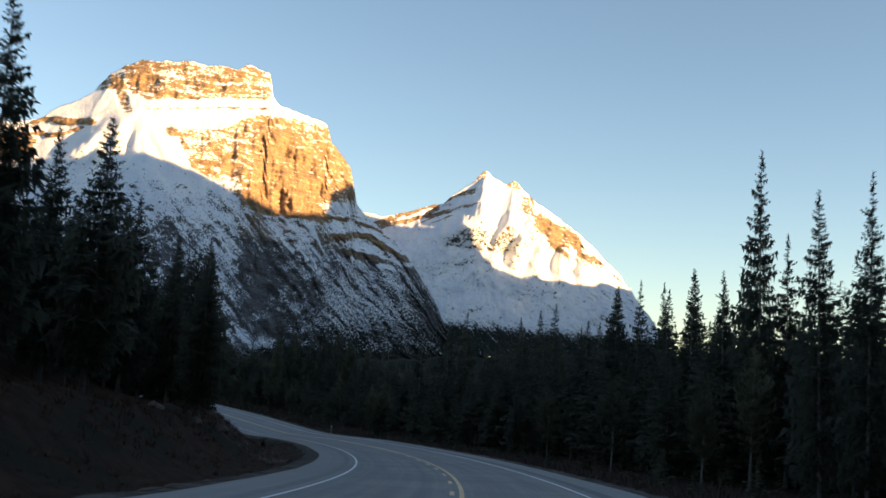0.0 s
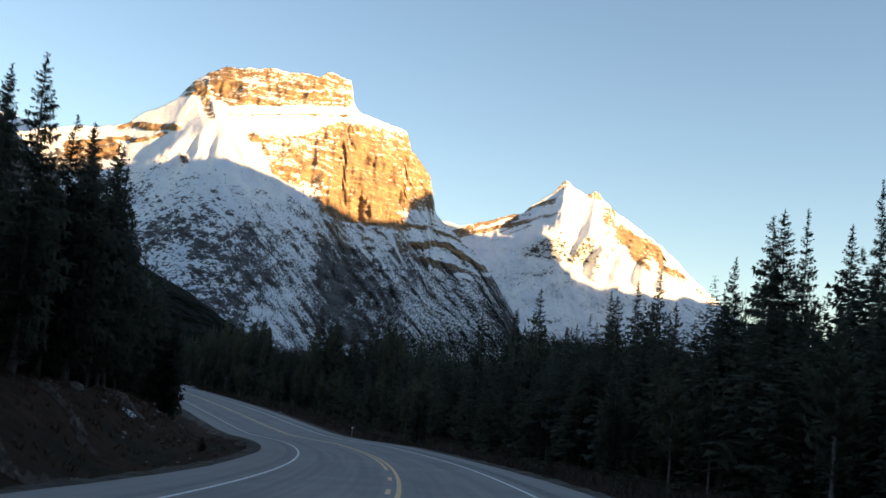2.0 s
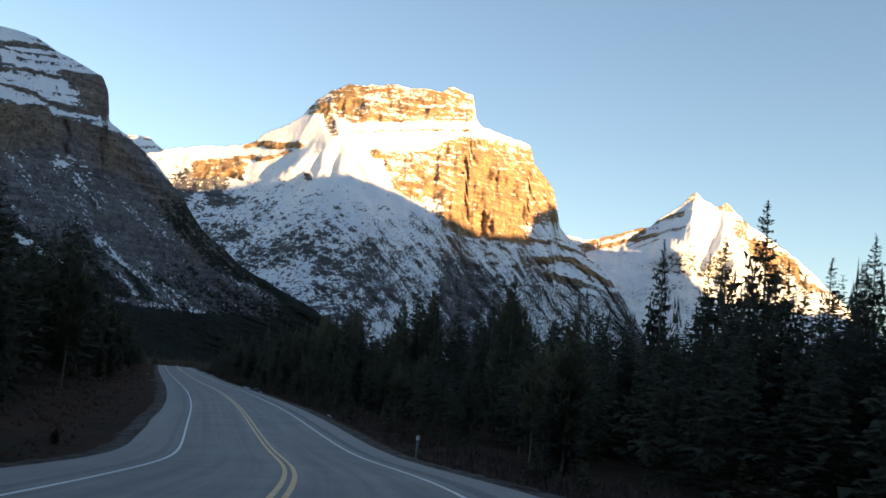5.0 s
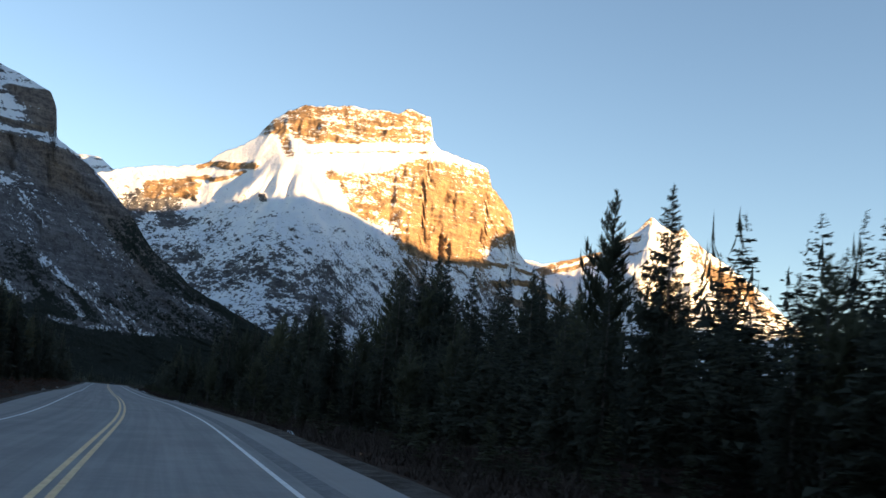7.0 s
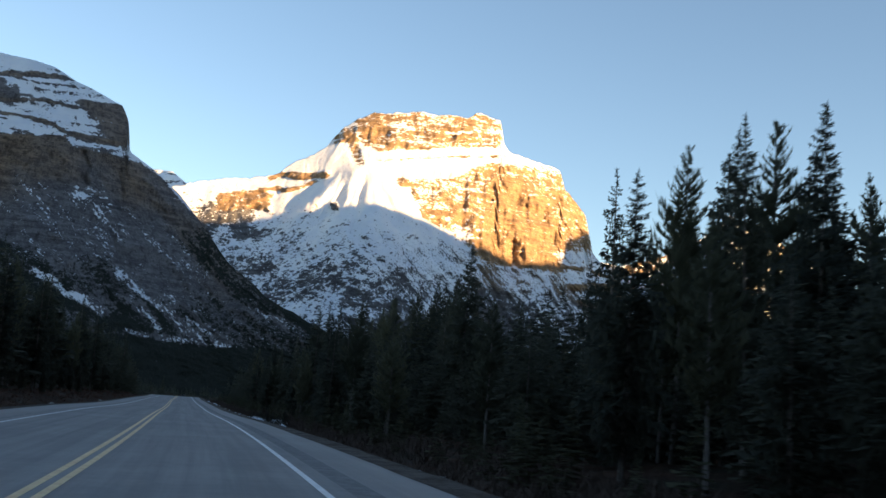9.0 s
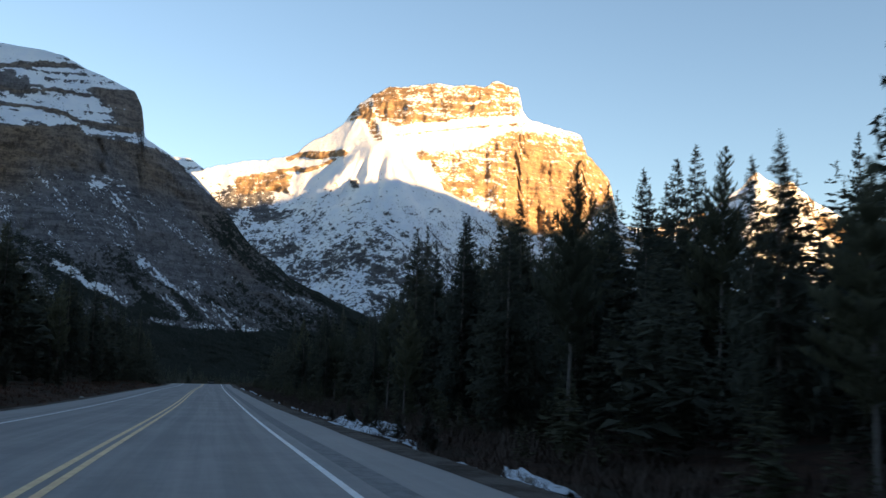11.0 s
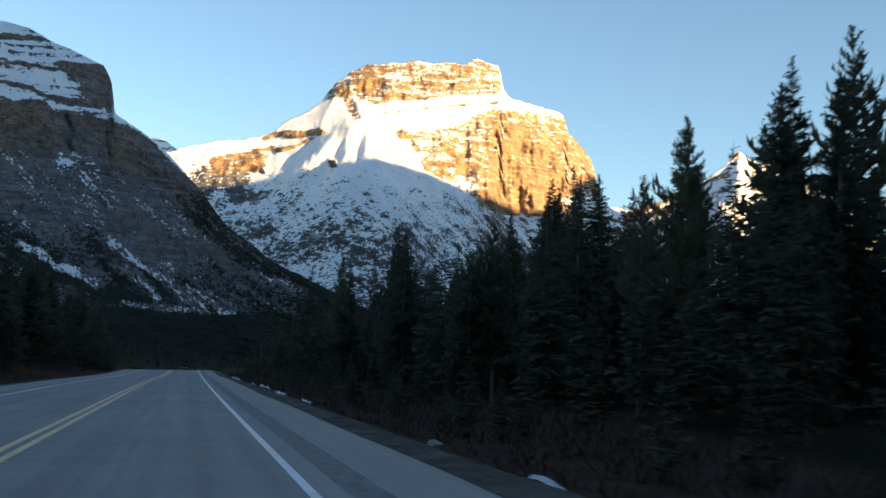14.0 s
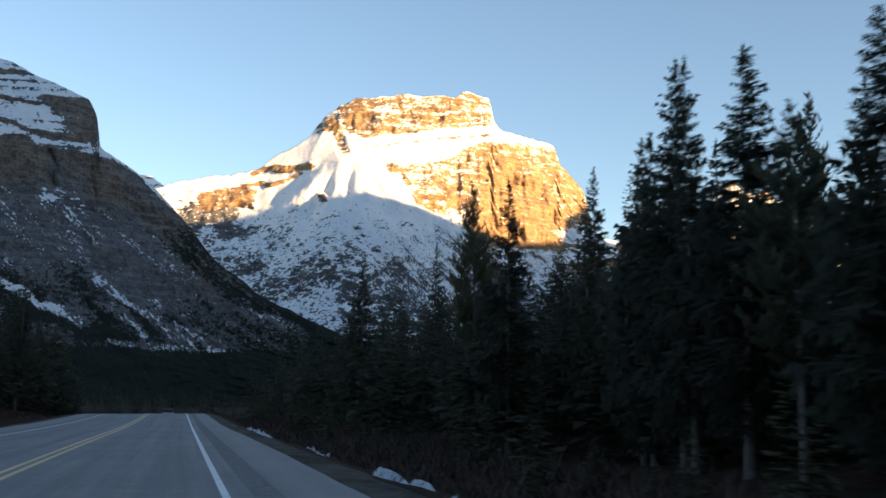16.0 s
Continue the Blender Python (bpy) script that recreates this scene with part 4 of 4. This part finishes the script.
edge = rows_of_wood(31, ((0.6, 6.0, 14.0, 20, 7.5, 10.5, 90), (6.0, 8.5, 14.5, 21, 5.5, 8.0, 45), (8.5, 12.0, 13.0, 20, 4.0, 7.5, 90), (12.0, 19.5, 12.5, 20, 4.0, 8.0, 150), (17.2, 22.0, 13.0, 20, 7.0, 10.0, 40), (18.0, 24.0, -14.0, -18.5, 7, 11, 30)))
deep = rows_of_wood(32, ((0.3, 6.0, 20, 34, 10.5, 14.5, 190), (6.0, 8.5, 21, 32, 8.0, 11.0, 100), (8.5, 12.0, 21, 36, 8.5, 11.5, 150), (12.0, 21.0, 21, 35, 9.5, 13.5, 210), (16.5, 22.0, 20, 32, 9, 12, 70),
                         (5.4, 9.0, -20, -34, 8, 11, 40), (4.0, 7.0, 16, 32, 9.0, 12.5, 90), (4.4, 7.3, -20, -32, 9, 13, 60)))
far = np.random.RandomState(35)
crest_wood = []
for k in range(240):
    x, y = far.uniform(-75, 75), far.uniform(285, 420)
    if abs(float(beside(np.array([x]), np.array([y]))[1][0])) > 17:
        crest_wood.append((x, y, float(ground_z(np.array([x]), np.array([y]))[0]) - 0.1, far.uniform(9, 13)))
inner = rows_of_wood(33, ((8.0, 17.0, -18.5, -31, 11, 17, 130), (17.0, 26.0, -17, -32, 11, 16, 100), (18.5, 26.0, 15, 32, 9, 13, 60)))
fine = [crown_mesh(TREE_H, np.random.RandomState(60 + q), "spruce", 0.42, 2, 1.7)[0] / TREE_H for q in range(4)]
rough = [crown_mesh(TREE_H, np.random.RandomState(65 + q), "spruce", 0.32, 2, 2.1)[0] / TREE_H for q in range(5)]
woods("forest", fine, edge, NEEDLES, "dark spruce undergrowth at the wood's edge", 4, 1.15)
thicket = rows_of_wood(34, ((8.0, 21.0, 8.4, 13.0, 1.0, 3.0, 190), (1.0, 8.0, 9.5, 13.5, 1.0, 2.6, 70)))
coarse = [crown_mesh(TREE_H, np.random.RandomState(75 + q), "spruce", 0.34, 1, 2.6)[0] / TREE_H for q in range(4)]
woods("thicket", coarse, thicket, PINE, "low dark spruce thicket between the verge and the wood", 7, 1.3)
away = [abs(float(beside(np.array([p[0]]), np.array([p[1]]))[1][0])) for p in deep]
woods("forest", rough, [p for p, o in zip(deep, away) if o < 26], NEEDLES, "close dark spruce wood behind the roadside trees", 5, 1.15)
woods("forest", coarse, [p for p, o in zip(deep, away) if o >= 26], NEEDLES, "inner rows of the close dark spruce wood", 8, 1.15)
woods("forest", coarse, inner + crest_wood, NEEDLES, "olive dark spruce wood across the road", 6, 1.05)

rng = np.random.RandomState(21)
N = 2400
s = rng.uniform(-2.0, 24.0, N)
o = np.where(rng.random(N) < 0.75, 22 + 70 * rng.random(N) ** 1.5, -rng.uniform(30, 85, N))
h = np.radians(np.interp(s, clock, heading))
fx = np.interp(s, clock, way_x) + np.cos(h) * o
fy = np.interp(s, clock, way_y) - np.sin(h) * o
y = 60 + 1900 * rng.random(1600) ** 1.7
x = rng.uniform(-1, 1, 1600) * (90 + 0.5 * y)
x2, y2 = rng.uniform(-160, 160, 900), rng.uniform(240, 900, 900)
fx, fy = np.concatenate([fx, x, x2]), np.concatenate([fy, y, y2])
k, o = beside(fx, fy)
ok = (o > 27) | (o < -28)
fx, fy = fx[ok], fy[ok]
fz = ground_z(fx, fy)
tall = np.where((o[ok] > 0) & (fy < -40) & (o[ok] < 75), rng.uniform(11, 15, len(fx)), 0)
tall = np.where(tall > 0, tall, np.where((o[ok] > 0) & (o[ok] < 70), rng.uniform(8, 11.5, len(fx)), rng.uniform(6.5, 10.5, len(fx))))
woods("forest", [small_spruce(80 + q, 12, 3) for q in range(5)], list(zip(fx, fy, fz, tall)), NEEDLES, "dark spruce forest filling the valley floor", 9)


# ---- roadside ----
def scrub(name, count, o_lo, o_hi, h_lo, h_hi, material, label, seed):
    """Low bare brush and dry grass, in one mesh."""
    r = np.random.RandomState(seed)
    s = r.uniform(-1.0, 21.0, count)
    o = o_lo + (o_hi - o_lo) * r.random(count)
    h = np.radians(np.interp(s, clock, heading))
    x = np.interp(s, clock, way_x) + np.cos(h) * o
    y = np.interp(s, clock, way_y) - np.sin(h) * o
    z = ground_z(x, y) - 0.05
    size = r.uniform(h_lo, h_hi, count) * (0.35 + 0.65 * np.clip(np.abs(o - (o_lo if o_lo > 0 else o_hi)) / 4, 0, 1))
    tri = []
    for blade in range(12):
        a = r.uniform(0, 6.283, count)
        lean = r.uniform(0.2, 1.3, count) * size
        w = 0.022 * size + 0.008
        px, py = x + r.normal(0, 0.25, count) * size, y + r.normal(0, 0.25, count) * size
        c, q = np.cos(a), np.sin(a)
        tri.append(np.stack([np.stack([px - q * w, py + c * w, z], -1), np.stack([px + q * w, py - c * w, z], -1),
                             np.stack([px + c * lean, py + q * lean, z + size * r.uniform(0.6, 1.1, count)], -1)], 1))
    v = np.concatenate(tri).reshape(-1, 3)
    ob = mesh_object(name, v, np.arange(len(v)).reshape(-1, 3), material)
    return tagged(ob, label, "scrub", kind="stuff")


scrub("roadside_scrub", 7500, 5.2, 13.0, 0.2, 0.95, TWIGS, "dark bare scrub between the shoulder and the trees", 51)
scrub("roadside_scrub", 5000, -19.0, -9.6, 0.12, 0.5, HEATH, "reddish brown scrub on the inner bank of the bend", 52)


def snow_patch(s0, s1, o, width, height, seed, label):
    """A thin drift of old snow on the verge, ragged at its edges."""
    r = np.random.RandomState(seed)
    rows, cols = max(8, int((s1 - s0) * 60)), 12
    u = np.linspace(0, 1, rows)
    s = s0 + (s1 - s0) * u
    h = np.radians(np.interp(s, clock, heading))
    half = width * 0.5 * (np.sin(np.pi * np.clip(u, 0.03, 0.97)) ** 0.4) * (0.75 + 0.35 * fractal(seed, rows, 2, rows / 5, 1, 3)[0])
    mid = o + 0.35 * width * fractal(seed + 7, rows, 2, rows / 9, 1, 2)[0]
    v = np.linspace(-1, 1, cols)
    off = mid[:, None] + half[:, None] * v
    x = np.interp(s, clock, way_x)[:, None] + np.cos(h)[:, None] * off
    y = np.interp(s, clock, way_y)[:, None] - np.sin(h)[:, None] * off
    lump = 0.55 + 0.7 * fractal(seed + 3, cols, rows, 4, rows / 3, 4, 0.65)
    z = ground_z(x, y) + height * np.clip((1 - v**2) * lump - (0.14 if width > 0.8 else 0.34), -0.3, 1)
    ob = mesh_object("snow_patch", np.stack([x, y, z], -1).reshape(-1, 3), [f[::-1] for f in grid_faces(rows, cols)], SNOW, smooth=True)
    return tagged(ob, label, "snow", "roadside snow")


def seconds_at(y):
    return float(np.interp(y, way_y, clock))


for y0, y1, o, w, hgt in ((36.0, 47, 6.2, 1.9, 0.40), (45, 59, 6.5, 2.5, 0.42), (45, 53, 8.2, 1.4, 0.36), (49.5, 57, 8.1, 2.0, 0.40), (58, 70, 5.8, 0.7, 0.18), (16.5, 20.5, 6.0, 1.0, 0.24), (22, 24, 5.5, 0.35, 0.1), (29, 34, 5.7, 0.45, 0.14), (71, 75, 5.5, 0.45, 0.12), (85, 87, 5.4, 0.35, 0.1),
                          (113, 117, 5.1, 0.35, 0.12), (124, 131, 5.1, 0.4, 0.14), (137, 143, 5.3, 0.6, 0.2), (152, 158, 5.3, 0.4, 0.14), (168, 186, 4.9, 0.5, 0.16), (-24, -21, 5.4, 0.35, 0.1), (-48, -46, 5.6, 0.5, 0.14)):
    snow_patch(seconds_at(y0), seconds_at(y1), o, w, hgt, int(500 + y0), "old white snow lying along the gravel verge")
snow_patch(seconds_at(-140), seconds_at(-137), -14.5, 0.9, 0.14, 620, "small snow patch on the stony bank")


def rock(x, y, size, seed):
    r = np.random.RandomState(seed)
    bm = bmesh.new()
    bmesh.ops.create_icosphere(bm, subdivisions=2, radius=1.0)
    stretch = Vector((r.uniform(0.8, 1.3), r.uniform(0.7, 1.1), r.uniform(0.5, 0.8)))
    cuts = [(Vector(r.normal(0, 1, 3)).normalized(), r.uniform(0.55, 0.85)) for _ in range(7)]
    for v in bm.verts:
        for n, d in cuts:
            over = v.co.dot(n) - d
            if over > 0:
                v.co -= n * over
        v.co = Vector((v.co.x * stretch.x, v.co.y * stretch.y, v.co.z * stretch.z)) * size
    me = bpy.data.meshes.new("rock")
    bm.to_mesh(me)
    bm.free()
    me.materials.append(STONE)
    ob = new("rock", me)
    z = float(ground_z(np.array([x]), np.array([y]))[0])
    ob.matrix_basis = pose(x, y, z + size * 0.2, 0, 0, r.uniform(0, 360))
    return tagged(ob, "broken pale limestone rock on the roadside bank", "rock", "rocks on the bank")


r = np.random.RandomState(77)
for k in range(70):
    s = float(np.interp(r.uniform(-152, -112), way_y, clock))
    o = -r.uniform(10.5, 18)
    x, y = way_point(s, o)
    rock(x, y, 0.06 + 0.17 * r.random() ** 3, 700 + k)
for x, y, size in ((5.6, 18.5, 0.16), (5.9, 63.0, 0.25), (5.2, 92.0, 0.2), (-9.6, 34.0, 0.25), (-10.2, 92.0, 0.3)):
    rock(x, y, size, int(900 + y))


def outcrop(x, y, size, turn, seed):
    """A ledge of broken bedrock that stands out of the bank."""
    r = np.random.RandomState(seed)
    bm = bmesh.new()
    bmesh.ops.create_icosphere(bm, subdivisions=3, radius=1.0)
    cuts = [(Vector((r.normal(0, 1), r.normal(0, 1), r.normal(0.4, 0.5))).normalized(), r.uniform(0.45, 0.8)) for _ in range(14)]
    for v in bm.verts:
        for n, d in cuts:
            over = v.co.dot(n) - d
            if over > 0:
                v.co -= n * over
        v.co += Vector(r.normal(0, 0.02, 3))
        v.co = Vector((v.co.x * 1.7, v.co.y * 0.9, v.co.z * 0.75)) * size
    me = bpy.data.meshes.new("rock_outcrop")
    bm.to_mesh(me)
    bm.free()
    me.materials.append(LEDGE)
    ob = new("rock_outcrop", me)
    ob.matrix_basis = pose(x, y, float(ground_z(np.array([x]), np.array([y]))[0]) - 0.1 * size, 0, 12, turn)
    return tagged(ob, "dark brown broken rock ledge in the roadside bank", "rock", "rock ledges in the bank")


LEDGE = plain("weathered brown rock", (0.23, 0.18, 0.15), 0.95, 0.1, 0.45, 2.2)
for n, (sec, off, size) in enumerate(((2.9, -16.5, 0.6), (3.2, -15.2, 0.5), (3.7, -14.6, 0.5), (4.6, -16.4, 0.45), (5.1, -15.6, 0.4))):
    x, y = way_point(sec, off)
    outcrop(x, y, size, 60 + 25 * n, 820 + n)


def rock_scar(x0, y0, x1, y1, width, height, seed):
    """A long rib of broken bedrock laid bare in the bank, ragged along its edges."""
    length = math.hypot(x1 - x0, y1 - y0)
    rows, cols = int(length / 0.14) + 6, 22
    u, v = np.linspace(0, 1, rows)[:, None], np.linspace(-1, 1, cols)[None]
    taper = np.sin(np.pi * np.clip(u, 0.02, 0.98)) ** 0.5
    bend = 0.5 * width * fractal(seed + 5, rows, 2, rows / 14, 1, 3)[0][:, None]
    side = 0.5 * width * v * taper * (0.75 + 0.4 * fractal(seed, rows, 2, rows / 6, 1, 3)[0][:, None]) + bend
    x = x0 + (x1 - x0) * u - (y1 - y0) / length * side
    y = y0 + (y1 - y0) * u + (x1 - x0) / length * side
    lumps = 0.5 + 0.5 * fractal(seed + 9, cols, rows, 5, rows / 5, 4, 0.7, True)
    steps = np.round(lumps * 5) / 5 * 0.6 + lumps * 0.4
    z = ground_z(x, y) + height * ((1 - v**2) * taper * (steps - 0.42)) - 0.1 * np.abs(v) ** 3 - 0.02
    ob = mesh_object("rock_scar", np.stack([x, y, z], -1).reshape(-1, 3), grid_faces(rows, cols), LEDGE)
    return tagged(ob, "pale brown rib of broken bedrock in the roadside bank", "rock", "rock ledges in the bank")


for n, scar in enumerate(((-27.4, -126.5, -23.8, -135.0, 1.5, 0.42), (-31.8, -159.5, -29.4, -165.5, 1.3, 0.4), (-30.0, -146.0, -27.8, -152.5, 1.0, 0.4), (-18.8, -95.0, -16.4, -103.5, 1.4, 0.5))):
    rock_scar(*scar, 860 + 20 * n)


def sapling(x, y, h, seed):
    rng_ = np.random.RandomState(seed)
    root = new("young_spruce")
    v, f = trunk_mesh(h, 0.03, rng_, 5)
    mesh_object("trunk", v, f, BARK, root, True)
    v, f = crown_mesh(h, rng_, "spruce", 0.5, 4)
    mesh_object("crown", v * np.array([1.8, 1.8, 1.0]), f, NEEDLES, root)
    root.matrix_basis = pose(x, y, float(ground_z(np.array([x]), np.array([y]))[0]), 0, 0, seed * 40)
    return tagged(root, "small young spruce standing at the edge of the verge", "tree", "young spruces")


for n, (x, y, h) in enumerate(((-20.0, -129.5, 1.0), (-19.6, -128.2, 0.6), (-14.2, -85.0, 0.9), (6.0, 41.5, 1.2), (6.5, 42.6, 1.4), (5.8, 46.0, 0.8), (6.4, 49.5, 1.0), (6.8, 52.0, 0.9), (6.1, 54.5, 0.7), (6.4, 31.0, 0.9), (6.6, 38.0, 1.1), (7.5, 37.0, 1.5))):
    sapling(x, y, h, 30 + n)


def marker_post(s, o):
    """A short roadside delineator: a slim post with a pale reflector near its top."""
    root = new("marker_post")
    for name, w, d, z0, z1, material, label in (("post", 0.05, 0.04, -0.2, 1.05, POST, ""), ("reflector", 0.075, 0.055, 0.80, 1.0, WHITE, "pale reflector")):
        bm = bmesh.new()
        bmesh.ops.create_cube(bm, size=1.0, matrix=Matrix.Translation((0, 0, (z0 + z1) / 2)) @ Matrix.Diagonal((2 * w, 2 * d, z1 - z0, 1)))
        bmesh.ops.bevel(bm, geom=list(bm.edges), offset=0.012, segments=2, affect="EDGES")
        me = bpy.data.meshes.new(name)
        bm.to_mesh(me)
        bm.free()
        me.materials.append(material)
        ob = new(name, me)
        ob.parent = root
        tagged(ob, label)
    x, y = way_point(s, o)
    root.matrix_basis = pose(x, y, float(ground_z(np.array([x]), np.array([y]))[0]), 0, 0, 20)
    return tagged(root, "slim grey marker post at the asphalt edge", "road marker")


POST = plain("grey post plastic", (0.30, 0.29, 0.27), 0.6, 0.3, 0.2, 6.0)
marker_post(seconds_at(-88.0), 4.9)


def car(s, o):
    """A light-coloured car with its parts, facing along the road."""
    PAINT = plain("pale car paint", (0.55, 0.56, 0.57), 0.35, 0.5, 0.05, 2.0)
    GLASS = plain("dark car glass", (0.02, 0.022, 0.025), 0.08, 0.6, 0.1, 2.0)
    TYRE = plain("tyre rubber", (0.03, 0.03, 0.03), 0.9, 0.2, 0.2, 9.0)
    LAMP = plain("red lamp glass", (0.35, 0.02, 0.015), 0.25, 0.5, 0.1, 9.0)
    root = new("car")

    def shell(name, profile, half, material, inset=0.0, parent=root, label=""):
        bm = bmesh.new()
        rings = []
        for side in (-1, 1):
            rings.append([bm.verts.new((side * (half - inset * (z > 0.95)), y, z)) for y, z in profile])
        n = len(profile)
        for k in range(n):
            bm.faces.new((rings[0][k], rings[0][(k + 1) % n], rings[1][(k + 1) % n], rings[1][k]))
        bm.faces.new(rings[0][::-1])
        bm.faces.new(rings[1])
        bmesh.ops.recalc_face_normals(bm, faces=bm.faces)
        bmesh.ops.bevel(bm, geom=list(bm.edges), offset=0.05, segments=2, affect="EDGES")
        me = bpy.data.meshes.new(name)
        bm.to_mesh(me)
        bm.free()
        me.materials.append(material)
        ob = new(name, me)
        ob.parent = parent
        return tagged(ob, label)

    shell("body", [(-2.2, 0.35), (2.2, 0.35), (2.25, 0.75), (1.3, 0.98), (-2.15, 1.02), (-2.25, 0.7)], 0.9, PAINT)
    shell("cabin", [(1.0, 0.97), (0.3, 1.5), (-1.7, 1.52), (-2.1, 1.0)], 0.82, GLASS, 0.12)
    shell("roof", [(0.25, 1.5), (-1.7, 1.52), (-1.7, 1.58), (0.2, 1.57)], 0.72, PAINT)
    for x in (-0.8, 0.8):
        shell("tail_lamp", [(-2.3, 0.75), (-2.18, 0.75), (-2.18, 0.95), (-2.3, 0.95)], 0.1, LAMP).location = (x * 0.95, 0, 0)
        for y in (-1.35, 1.4):
            bm = bmesh.new()
            bmesh.ops.create_cone(bm, cap_ends=True, segments=20, radius1=0.34, radius2=0.34, depth=0.22, matrix=Matrix.Rotation(math.pi / 2, 4, "Y"))
            me = bpy.data.meshes.new("wheel")
            bm.to_mesh(me)
            bm.free()
            me.materials.append(TYRE)
            w = new("wheel", me)
            w.parent = root
            w.location = (x, y, 0.34)
    x, y = way_point(s, o)
    k = int(np.searchsorted(clock, s))
    root.matrix_basis = pose(x, y, float(way_z[k]) + 0.01, math.degrees(math.atan((way_z[k + 9] - way_z[k]) / (way_y[k + 9] - way_y[k]))), 0, -float(heading[k]))
    return tagged(root, "pale car far ahead in the lane near the crest", "car")


car(seconds_at(284.0), -0.2)
